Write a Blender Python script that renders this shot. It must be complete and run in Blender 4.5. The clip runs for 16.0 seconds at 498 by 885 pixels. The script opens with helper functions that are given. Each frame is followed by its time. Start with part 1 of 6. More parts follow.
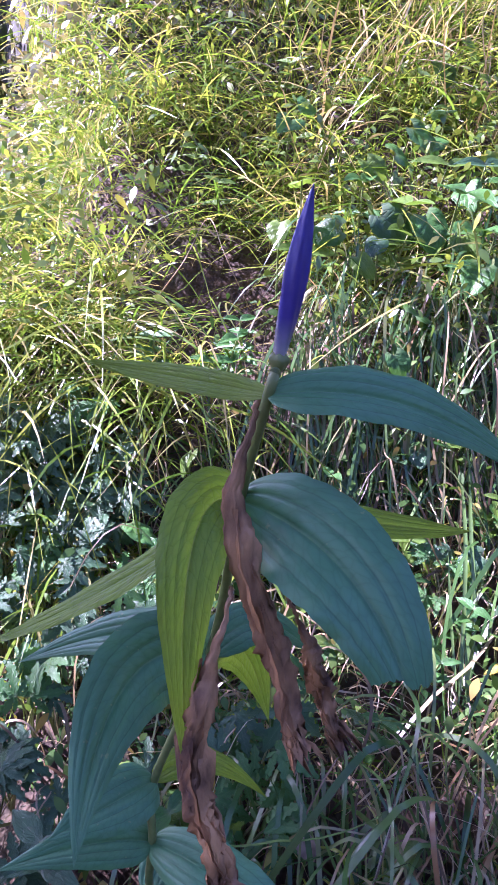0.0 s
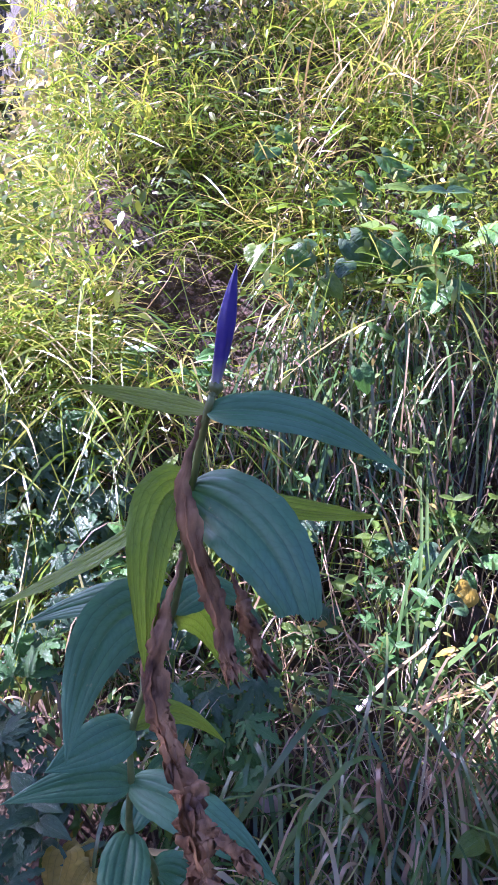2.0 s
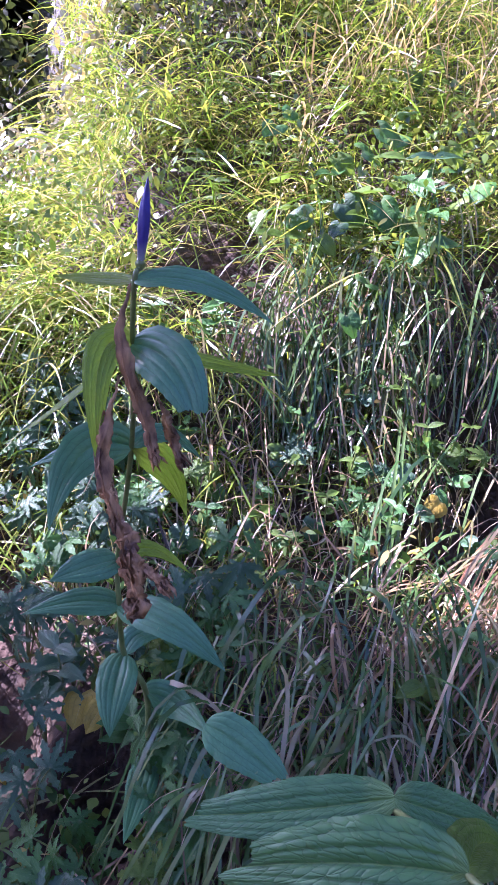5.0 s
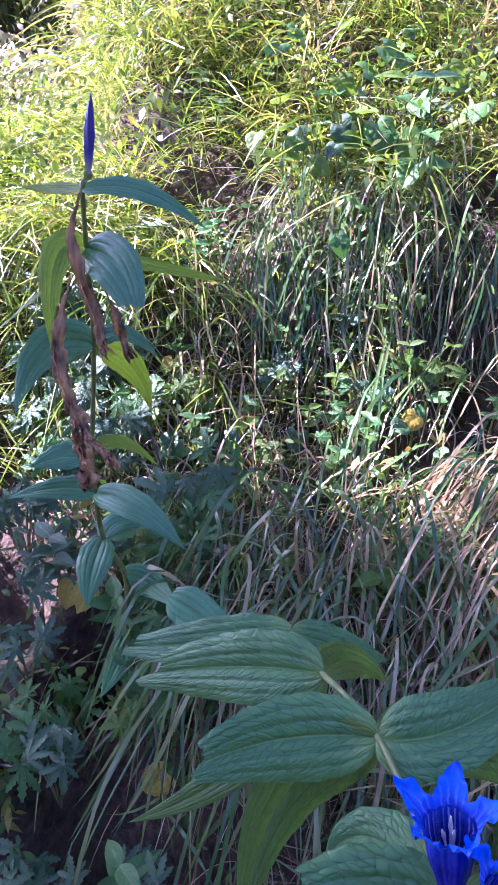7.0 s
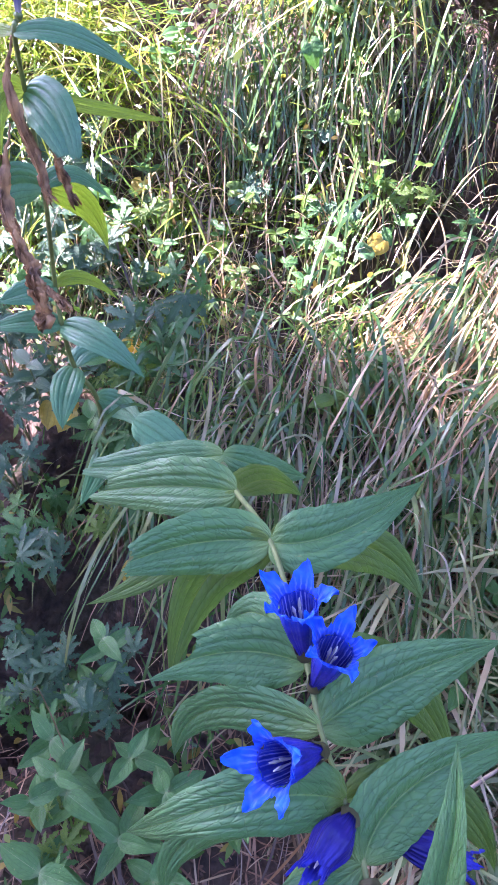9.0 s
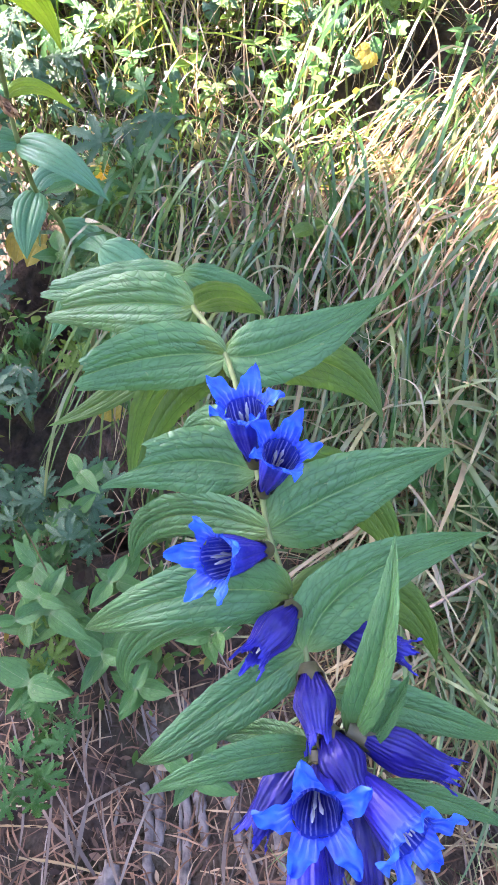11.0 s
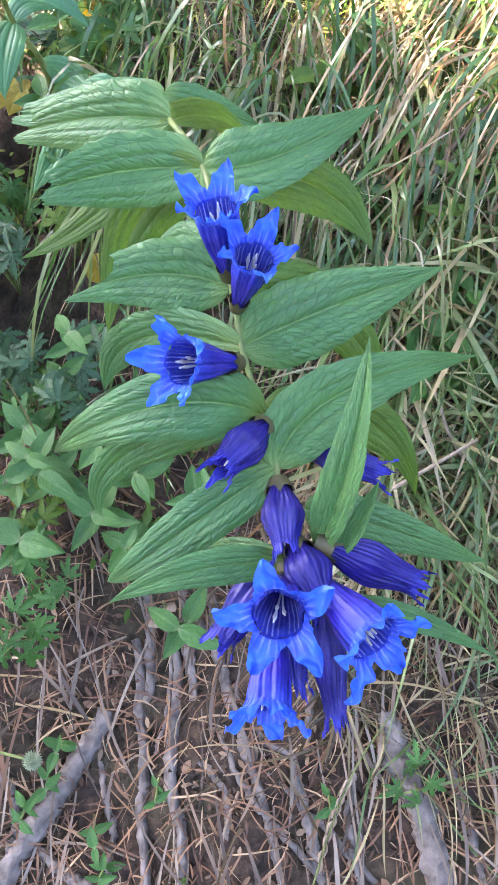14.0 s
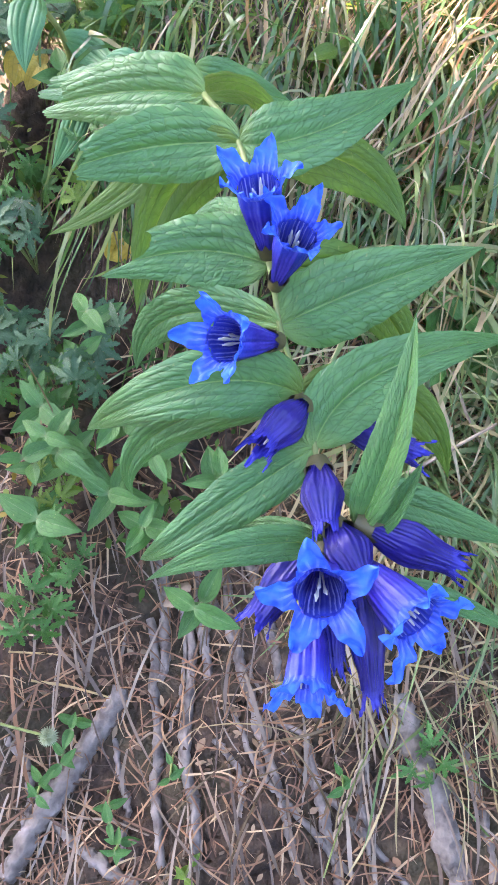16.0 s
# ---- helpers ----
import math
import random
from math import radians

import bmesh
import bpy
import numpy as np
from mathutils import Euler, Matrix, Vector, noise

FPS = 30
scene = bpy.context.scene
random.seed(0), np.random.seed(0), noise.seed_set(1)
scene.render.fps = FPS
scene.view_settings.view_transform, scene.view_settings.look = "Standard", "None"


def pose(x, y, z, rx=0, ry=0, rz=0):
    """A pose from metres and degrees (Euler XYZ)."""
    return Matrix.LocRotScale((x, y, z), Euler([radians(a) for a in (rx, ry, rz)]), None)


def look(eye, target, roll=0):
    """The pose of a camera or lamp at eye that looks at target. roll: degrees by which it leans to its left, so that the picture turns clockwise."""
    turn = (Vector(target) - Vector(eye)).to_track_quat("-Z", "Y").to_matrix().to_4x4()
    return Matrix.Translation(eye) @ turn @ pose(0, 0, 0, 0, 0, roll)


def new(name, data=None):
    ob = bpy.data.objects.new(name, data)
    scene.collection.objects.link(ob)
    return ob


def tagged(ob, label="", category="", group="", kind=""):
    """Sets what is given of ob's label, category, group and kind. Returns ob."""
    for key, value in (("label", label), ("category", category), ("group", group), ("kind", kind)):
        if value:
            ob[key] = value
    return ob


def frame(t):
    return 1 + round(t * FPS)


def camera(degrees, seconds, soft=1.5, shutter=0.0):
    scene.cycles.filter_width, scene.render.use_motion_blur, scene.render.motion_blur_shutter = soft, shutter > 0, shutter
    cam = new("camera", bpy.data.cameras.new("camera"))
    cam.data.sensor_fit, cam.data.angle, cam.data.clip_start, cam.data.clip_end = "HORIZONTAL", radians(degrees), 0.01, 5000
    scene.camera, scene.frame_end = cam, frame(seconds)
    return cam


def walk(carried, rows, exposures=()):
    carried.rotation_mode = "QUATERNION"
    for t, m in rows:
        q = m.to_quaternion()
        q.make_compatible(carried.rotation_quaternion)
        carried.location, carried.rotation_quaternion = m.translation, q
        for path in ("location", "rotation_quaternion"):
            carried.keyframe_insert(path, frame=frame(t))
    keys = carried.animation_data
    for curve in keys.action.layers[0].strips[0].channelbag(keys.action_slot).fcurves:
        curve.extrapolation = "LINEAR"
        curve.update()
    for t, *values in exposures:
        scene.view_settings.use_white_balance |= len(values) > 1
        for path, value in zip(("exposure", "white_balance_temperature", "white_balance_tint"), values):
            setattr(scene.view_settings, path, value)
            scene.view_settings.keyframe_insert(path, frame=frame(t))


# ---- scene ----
cam = camera(37.18, 16.0, 1.2)
PATH = [
    (0.0, look((-0.1218, 0.2566, 1.2701), (-0.0091, 1.1871, 0.9215), 2.86)),
    (0.5, look((-0.1200, 0.2468, 1.2705), (-0.0020, 1.1789, 0.9281), 3.07)),
    (1.0, look((-0.1179, 0.2294, 1.2795), (0.0034, 1.1625, 0.9409), 3.10)),
    (1.5, look((-0.1156, 0.2161, 1.2858), (0.0093, 1.1491, 0.9485), 3.14)),
    (2.0, look((-0.1149, 0.1984, 1.2909), (0.0094, 1.1309, 0.9520), 3.04)),
    (2.5, look((-0.1077, 0.1767, 1.2944), (0.0116, 1.1086, 0.9518), 2.74)),
    (3.0, look((-0.1077, 0.1564, 1.2982), (0.0016, 1.0877, 0.9509), 2.28)),
    (3.5, look((-0.1008, 0.1424, 1.2914), (-0.0000, 1.0743, 0.9430), 1.95)),
    (5.8, look((-0.0491, 0.0478, 1.2701), (-0.0192, 0.9823, 0.9154), 0.68)),
    (6.0, look((-0.0450, 0.0431, 1.2734), (-0.0174, 0.9734, 0.9077), 0.78)),
    (6.5, look((-0.0335, 0.0334, 1.2672), (-0.0167, 0.9517, 0.8716), 0.81)),
    (7.0, look((-0.0200, 0.0256, 1.2702), (-0.0142, 0.9272, 0.8376), 0.38)),
    (7.5, look((-0.0091, 0.0179, 1.2738), (-0.0074, 0.8998, 0.8023), -0.19)),
    (8.0, look((0.0015, 0.0057, 1.2854), (0.0012, 0.8627, 0.7702), -0.01)),
    (8.5, look((0.0085, -0.0006, 1.3017), (0.0130, 0.8176, 0.7267), 0.17)),
    (9.0, look((0.0134, -0.0038, 1.3068), (0.0181, 0.7586, 0.6597), -0.03)),
    (9.5, look((0.0147, -0.0019, 1.2950), (0.0203, 0.7138, 0.5967), -0.23)),
    (10.0, look((0.0222, -0.0012, 1.2902), (0.0302, 0.6821, 0.5600), -0.24)),
    (12.5, look((0.0309, -0.0275, 1.2826), (0.0439, 0.5155, 0.4431), 0.74)),
    (13.0, look((0.0302, -0.0280, 1.2744), (0.0374, 0.4977, 0.4238), 0.35)),
    (13.5, look((0.0326, -0.0240, 1.2690), (0.0403, 0.4873, 0.4097), 0.56)),
    (14.0, look((0.0396, -0.0251, 1.2634), (0.0438, 0.4836, 0.4024), 0.52)),
    (14.5, look((0.0383, -0.0234, 1.2681), (0.0449, 0.4761, 0.4018), 0.88)),
    (15.0, look((0.0386, -0.0248, 1.2644), (0.0423, 0.4735, 0.3973), 0.78)),
    (15.5, look((0.0320, -0.0232, 1.2648), (0.0347, 0.4664, 0.3929), 0.84)),
    (16.0, look((0.0289, -0.0257, 1.2618), (0.0282, 0.4629, 0.3893), 0.74)),
]
walk(cam, PATH, [(0.0, 2.58, 5320, 63), (3.5, 2.63, 5320, 63), (7.0, 2.98, 5330, 59), (8.5, 3.52, 5600, 54), (9.5, 4.09, 5990, 51), (12.5, 4.37, 7020, 23), (16.0, 4.50, 7120, 24)])

# ---- world, sun, exposure ----
SUN_ELEV, SUN_AZ = 44.0, -62.0          # azimuth in degrees from +y, negative to the -x side
sun_way = Vector((math.sin(radians(SUN_AZ)) * math.cos(radians(SUN_ELEV)), math.cos(radians(SUN_AZ)) * math.cos(radians(SUN_ELEV)), math.sin(radians(SUN_ELEV))))
world = bpy.data.worlds.new("sky")
scene.world = world
world.use_nodes = True
wn = world.node_tree.nodes
sky = wn.new("ShaderNodeTexSky")
sky.sky_type = "NISHITA"
sky.sun_disc = False
sky.sun_elevation, sky.sun_rotation = radians(SUN_ELEV), radians(SUN_AZ)
world.node_tree.links.new(sky.outputs[0], wn["Background"].inputs[0])
wn["Background"].inputs[1].default_value = 0.12
lamp = bpy.data.lights.new("sun", "SUN")
lamp.energy, lamp.angle, lamp.color = 5.0, radians(0.5), (1.0, 0.95, 0.86)
new("sun", lamp).matrix_world = look(sun_way * 30, (0, 0, 0))


# ---- materials ----
def node_mat(name):
    m = bpy.data.materials.new(name)
    m.use_nodes = True
    nt = m.node_tree
    b = nt.nodes["Principled BSDF"]
    return m, nt, b


def ramp(nt, source, stops):
    r = nt.nodes.new("ShaderNodeValToRGB")
    while len(r.color_ramp.elements) < len(stops):
        r.color_ramp.elements.new(0.5)
    for e, (p, c) in zip(r.color_ramp.elements, stops):
        e.position, e.color = p, (*c, 1)
    nt.links.new(source, r.inputs[0])
    return r.outputs[0]


def noise_tex(nt, scale, detail=4, vec=None, kind="Fac"):
    n = nt.nodes.new("ShaderNodeTexNoise")
    n.inputs["Scale"].default_value, n.inputs["Detail"].default_value = scale, detail
    if vec is None:
        vec = nt.nodes.new("ShaderNodeTexCoord").outputs["Object"]
    nt.links.new(vec, n.inputs["Vector"])
    return n.outputs[kind]


def mix_col(nt, fac, a, b, mode="MIX"):
    n = nt.nodes.new("ShaderNodeMix")
    n.data_type, n.blend_type = "RGBA", mode
    for sock, v in ((n.inputs[0], fac), (n.inputs[6], a), (n.inputs[7], b)):
        if isinstance(v, (int, float)):
            sock.default_value = v
        elif isinstance(v, tuple):
            sock.default_value = (*v, 1)
        else:
            nt.links.new(v, sock)
    return n.outputs[2]


def math_node(nt, op, a, b=0.0):
    n = nt.nodes.new("ShaderNodeMath")
    n.operation = op
    for sock, v in zip(n.inputs, (a, b)):
        if isinstance(v, (int, float)):
            sock.default_value = v
        else:
            nt.links.new(v, sock)
    return n.outputs[0]


def bump(nt, bsdf, height, strength, distance):
    n = nt.nodes.new("ShaderNodeBump")
    n.inputs["Strength"].default_value, n.inputs["Distance"].default_value = strength, distance
    nt.links.new(height, n.inputs["Height"])
    nt.links.new(n.outputs[0], bsdf.inputs["Normal"])
    return n.outputs[0]


def leafy(nt, bsdf, colour, rough, glow, tint=(1.35, 1.25, 0.75)):
    """Thin leaf: a glossy face and light that comes through it."""
    nt.links.new(colour, bsdf.inputs["Base Color"])
    bsdf.inputs["Roughness"].default_value = rough
    tr = nt.nodes.new("ShaderNodeBsdfTranslucent")
    nt.links.new(mix_col(nt, 1.0, colour, tint, "MULTIPLY"), tr.inputs[0])
    mx = nt.nodes.new("ShaderNodeMixShader")
    mx.inputs[0].default_value = glow
    nt.links.new(bsdf.outputs[0], mx.inputs[1])
    nt.links.new(tr.outputs[0], mx.inputs[2])
    nt.links.new(mx.outputs[0], nt.nodes["Material Output"].inputs[0])


def blade_material(name, stops, rough=0.4, glow=0.35, gloss=0.5):
    m, nt, b = node_mat(name)
    isl = nt.nodes.new("ShaderNodeNewGeometry").outputs["Random Per Island"]
    c = ramp(nt, isl, stops)
    c = mix_col(nt, noise_tex(nt, 90, 3), c, mix_col(nt, 1.0, c, (0.62, 0.60, 0.50), "MULTIPLY"))
    leafy(nt, b, c, rough, glow)
    b.inputs["Specular IOR Level"].default_value = gloss
    return m


# one grass in two tones: sun and shade are put into the colours
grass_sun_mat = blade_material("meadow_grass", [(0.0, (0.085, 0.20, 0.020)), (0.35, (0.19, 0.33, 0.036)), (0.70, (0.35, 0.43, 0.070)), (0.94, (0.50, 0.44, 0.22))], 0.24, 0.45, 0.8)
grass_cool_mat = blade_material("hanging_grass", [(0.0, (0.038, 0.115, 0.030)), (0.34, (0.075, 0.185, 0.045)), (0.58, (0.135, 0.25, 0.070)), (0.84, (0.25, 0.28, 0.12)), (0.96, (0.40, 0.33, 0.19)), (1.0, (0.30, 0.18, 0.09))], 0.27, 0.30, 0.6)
grass_foot_mat = blade_material("foot_grass", [(0.0, (0.075, 0.15, 0.05)), (0.4, (0.14, 0.23, 0.08)), (0.68, (0.24, 0.31, 0.13)), (0.86, (0.40, 0.36, 0.20)), (1.0, (0.46, 0.36, 0.23))], 0.34, 0.3)
straw_mat = blade_material("dry_grass", [(0.0, (0.28, 0.125, 0.052)), (0.18, (0.38, 0.23, 0.105)), (0.55, (0.46, 0.32, 0.155)), (0.88, (0.55, 0.45, 0.27)), (1.0, (0.13, 0.07, 0.035))], 0.42, 0.18)
pale_straw_mat = blade_material("bleached_grass", [(0.0, (0.34, 0.25, 0.14)), (0.5, (0.48, 0.40, 0.26)), (1.0, (0.60, 0.54, 0.40))], 0.4, 0.3)
# dead grass, browned darker so the colour deepens the shade between blades
dead_shade_mat = blade_material("dead_grass", [(0.0, (0.045, 0.030, 0.014)), (0.4, (0.12, 0.080, 0.034)), (0.75, (0.24, 0.175, 0.08)), (1.0, (0.40, 0.32, 0.17))], 0.5, 0.12)
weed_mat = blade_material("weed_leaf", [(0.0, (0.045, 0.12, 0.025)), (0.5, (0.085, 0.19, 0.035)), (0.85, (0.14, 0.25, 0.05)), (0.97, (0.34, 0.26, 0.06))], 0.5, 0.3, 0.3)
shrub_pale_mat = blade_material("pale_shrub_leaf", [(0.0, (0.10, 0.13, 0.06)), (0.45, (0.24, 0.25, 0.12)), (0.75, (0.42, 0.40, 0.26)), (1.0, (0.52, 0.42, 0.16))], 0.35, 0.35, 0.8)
# brighter copy of weed_mat with the sunlight put into its colour
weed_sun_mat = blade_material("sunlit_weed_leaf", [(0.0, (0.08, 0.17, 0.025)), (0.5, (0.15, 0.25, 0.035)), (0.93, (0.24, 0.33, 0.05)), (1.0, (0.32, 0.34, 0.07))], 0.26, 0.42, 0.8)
fibre_mat = blade_material("root_fibre", [(0.0, (0.09, 0.06, 0.045)), (0.4, (0.20, 0.145, 0.11)), (0.75, (0.33, 0.27, 0.22)), (1.0, (0.24, 0.12, 0.06))], 0.7, 0.04)
flake_mat = blade_material("bark_flake", [(0.0, (0.045, 0.024, 0.015)), (0.4, (0.12, 0.065, 0.038)), (0.75, (0.22, 0.125, 0.072)), (1.0, (0.33, 0.23, 0.15))], 0.8, 0.02)
needle_mat = blade_material("needle_litter", [(0.0, (0.09, 0.045, 0.025)), (0.45, (0.23, 0.110, 0.055)), (0.80, (0.36, 0.200, 0.105)), (1.0, (0.48, 0.34, 0.205))], 0.6, 0.05)


def veined_material(name, dark, light, vein, glow, rough=0.42, cells=(8.0, 21.0), relief=0.0006, gloss=0.45):
    """Leaf with long ribs (v) and a fine net of veins, from the leaf's own length and breadth."""
    m, nt, b = node_mat(name)
    uv = nt.nodes.new("ShaderNodeUVMap").outputs[0]
    sep = nt.nodes.new("ShaderNodeSeparateXYZ")
    nt.links.new(uv, sep.inputs[0])
    rnd = nt.nodes.new("ShaderNodeObjectInfo").outputs["Random"]
    c = mix_col(nt, noise_tex(nt, 55, 4), dark, light)
    c = mix_col(nt, math_node(nt, "MULTIPLY", rnd, 0.35), c, mix_col(nt, 1.0, c, (1.35, 1.15, 0.7), "MULTIPLY"))
    away = math_node(nt, "ABSOLUTE", math_node(nt, "SUBTRACT", sep.outputs[1], 0.5))
    slant = nt.nodes.new("ShaderNodeCombineXYZ")
    nt.links.new(math_node(nt, "SUBTRACT", math_node(nt, "MULTIPLY", sep.outputs[0], cells[1]), math_node(nt, "MULTIPLY", away, 0.35 * cells[1])), slant.inputs[0])
    nt.links.new(math_node(nt, "MULTIPLY", sep.outputs[1], cells[0]), slant.inputs[1])
    nt.links.new(math_node(nt, "MULTIPLY", rnd, 40.0), slant.inputs[2])
    mp = nt.nodes.new("ShaderNodeMapping")
    nt.links.new(slant.outputs[0], mp.inputs[0])
    vor = nt.nodes.new("ShaderNodeTexVoronoi")
    vor.feature = "DISTANCE_TO_EDGE"
    vor.inputs["Scale"].default_value = 1.0
    nt.links.new(mp.outputs[0], vor.inputs["Vector"])
    net = ramp(nt, vor.outputs["Distance"], [(0.0, (0, 0, 0)), (0.07, (0.5, 0.5, 0.5)), (0.20, (0.85, 0.85, 0.85)), (0.5, (1, 1, 1))])
    rib = math_node(nt, "ABSOLUTE", math_node(nt, "SUBTRACT", sep.outputs[1], 0.5))
    main = ramp(nt, rib, [(0.0, (1, 1, 1)), (0.016, (0, 0, 0))])
    c = mix_col(nt, math_node(nt, "MULTIPLY", main, 0.75), c, vein)
    # side ribs and vein net drawn darker, with groove shade put into the colour
    for place in (0.18, 0.34):
        side = ramp(nt, math_node(nt, "ABSOLUTE", math_node(nt, "SUBTRACT", rib, place)), [(0.0, (1, 1, 1)), (0.013, (0, 0, 0))])
        c = mix_col(nt, math_node(nt, "MULTIPLY", side, 0.6), c, mix_col(nt, 1.0, c, (0.5, 0.55, 0.45), "MULTIPLY"))
    c = mix_col(nt, math_node(nt, "MULTIPLY", math_node(nt, "SUBTRACT", 1.0, net), 0.36), c, mix_col(nt, 1.0, c, (0.55, 0.62, 0.5), "MULTIPLY"))
    foot = ramp(nt, sep.outputs[0], [(0.0, (1, 1, 1)), (0.13, (0, 0, 0))])
    c = mix_col(nt, math_node(nt, "MULTIPLY", foot, 0.8), c, mix_col(nt, 0.8, c, vein))
    blot = ramp(nt, noise_tex(nt, 420, 2), [(0.70, (0, 0, 0)), (0.76, (1, 1, 1))])
    c = mix_col(nt, math_node(nt, "MULTIPLY", blot, 0.35), c, (0.30, 0.33, 0.12))
    leafy(nt, b, c, rough, glow)
    bump(nt, b, net, 0.5, relief)
    b.inputs["Specular IOR Level"].default_value = gloss
    return m


leaf_mat = veined_material("gentian_leaf_face", (0.046, 0.158, 0.052), (0.088, 0.236, 0.076), (0.22, 0.35, 0.09), 0.15, 0.38, relief=0.00065)
# teal cast puts the sky's reflection into the budding plant's leaf colour
leaf_smooth_mat = veined_material("gentian_leaf_smooth", (0.046, 0.180, 0.078), (0.080, 0.245, 0.108), (0.13, 0.30, 0.12), 0.12, 0.46, relief=0.00006, gloss=0.5)
# paler copy of the gentian leaf, with light from behind in its colour
leaf_pale_mat = veined_material("gentian_leaf_backlit", (0.062, 0.165, 0.032), (0.115, 0.23, 0.048), (0.23, 0.34, 0.08), 0.42)
# yellow-green imitates strong light shining through; it is put into the colour
leaf_lit_mat = veined_material("gentian_leaf_lit", (0.16, 0.31, 0.028), (0.25, 0.40, 0.045), (0.30, 0.40, 0.10), 0.5)
herb_mat = veined_material("herb_leaf", (0.032, 0.130, 0.030), (0.078, 0.225, 0.050), (0.16, 0.24, 0.10), 0.25, 0.42, (5, 7))
herb_bright_mat = veined_material("herb_leaf_bright", (0.075, 0.17, 0.025), (0.15, 0.27, 0.040), (0.22, 0.32, 0.09), 0.42, 0.42, (5, 7))
herb_grey_mat = veined_material("herb_leaf_greyish", (0.024, 0.085, 0.036), (0.060, 0.148, 0.060), (0.14, 0.20, 0.11), 0.15, 0.40, (5, 7), gloss=0.5)
yellow_leaf_mat = veined_material("yellowed_leaf", (0.36, 0.26, 0.03), (0.50, 0.40, 0.06), (0.5, 0.42, 0.12), 0.35, 0.5, (5, 7))


def petal_material(name, tube, lobe, stripe, strength, band=(0.22, 0.42, 0.56, 0.66)):
    m, nt, b = node_mat(name)
    uv = nt.nodes.new("ShaderNodeUVMap").outputs[0]
    sep = nt.nodes.new("ShaderNodeSeparateXYZ")
    nt.links.new(uv, sep.inputs[0])
    c = mix_col(nt, ramp(nt, sep.outputs[1], [(0.35, (0, 0, 0)), (0.75, (1, 1, 1))]), tube, lobe)
    wave = math_node(nt, "SINE", math_node(nt, "ADD", math_node(nt, "MULTIPLY", sep.outputs[0], 2 * math.pi * 25), math_node(nt, "MULTIPLY", noise_tex(nt, 300, 2), 3.0)))
    line = ramp(nt, wave, [(0.35, (0, 0, 0)), (0.8, (1, 1, 1))])
    part_of = ramp(nt, sep.outputs[1], [(band[0], (0, 0, 0)), (band[1], (1, 1, 1)), (band[2], (1, 1, 1)), (band[3], (0, 0, 0))])
    mid = ramp(nt, math_node(nt, "COSINE", math_node(nt, "MULTIPLY", sep.outputs[0], 2 * math.pi * 5)), [(0.0, (1, 1, 1)), (0.62, (0.12, 0.12, 0.12))])
    c = mix_col(nt, math_node(nt, "MULTIPLY", math_node(nt, "MULTIPLY", math_node(nt, "MULTIPLY", line, mid), part_of), strength), c, stripe)
    mott = ramp(nt, noise_tex(nt, 210, 5), [(0.35, (0, 0, 0)), (0.65, (1, 1, 1))])
    c = mix_col(nt, mott, c, mix_col(nt, 1.0, c, (0.5, 0.5, 0.72), "MULTIPLY"))
    leafy(nt, b, c, 0.38, 0.26, (1.1, 1.1, 1.25))
    bump(nt, b, wave, 0.35, 0.0004)
    return m


petal_mat = petal_material("blue_petal", (0.050, 0.040, 0.44), (0.028, 0.20, 0.93), (0.40, 0.50, 0.95), 0.40, (0.47, 0.53, 0.60, 0.78))
petal_dark_mat = petal_material("closed_blue_petal", (0.032, 0.022, 0.24), (0.040, 0.045, 0.44), (0.015, 0.012, 0.16), 0.5)
throat_mat = petal_material("striped_throat", (0.07, 0.06, 0.34), (0.04, 0.12, 0.70), (0.62, 0.65, 0.90), 0.80)


def plain_material(name, a, b2, scale, rough, bump_size=0.0, stretch=(1, 1, 1)):
    m, nt, b = node_mat(name)
    co = nt.nodes.new("ShaderNodeTexCoord").outputs["Object"]
    mp = nt.nodes.new("ShaderNodeMapping")
    mp.inputs["Scale"].default_value = stretch
    nt.links.new(co, mp.inputs[0])
    n1 = noise_tex(nt, scale, 6, mp.outputs[0])
    n2 = noise_tex(nt, scale * 0.13, 3)
    c = mix_col(nt, ramp(nt, n1, [(0.3, (0, 0, 0)), (0.7, (1, 1, 1))]), a, b2)
    c = mix_col(nt, math_node(nt, "MULTIPLY", n2, 0.6), c, mix_col(nt, 1.0, c, (0.6, 0.58, 0.55), "MULTIPLY"))
    nt.links.new(c, b.inputs["Base Color"])
    b.inputs["Roughness"].default_value = rough
    if bump_size:
        bump(nt, b, n1, 0.8, bump_size)
    return m


stem_mat = plain_material("green_stem", (0.13, 0.19, 0.045), (0.26, 0.30, 0.090), 120, 0.5, 0.0003)
calyx_mat = plain_material("dark_calyx", (0.050, 0.048, 0.016), (0.12, 0.105, 0.040), 160, 0.5, 0.0003)
wither_mat = plain_material("withered_petal", (0.070, 0.028, 0.013), (0.78, 0.42, 0.17), 95, 0.6, 0.0025, (1.6, 1.6, 0.6))
def furled_material(name, foot, body, tip, rough):
    """Bud that changes colour from its pale foot to its tip."""
    m, nt, b = node_mat(name)
    sep = nt.nodes.new("ShaderNodeSeparateXYZ")
    nt.links.new(nt.nodes.new("ShaderNodeTexCoord").outputs["Generated"], sep.inputs[0])
    c = ramp(nt, sep.outputs[2], [(0.0, foot), (0.30, body), (0.8, body), (1.0, tip)])
    c = mix_col(nt, noise_tex(nt, 260, 4), c, mix_col(nt, 1.0, c, (0.6, 0.6, 0.7), "MULTIPLY"))
    leafy(nt, b, c, rough, 0.2, (1.1, 1.0, 1.2))
    return m


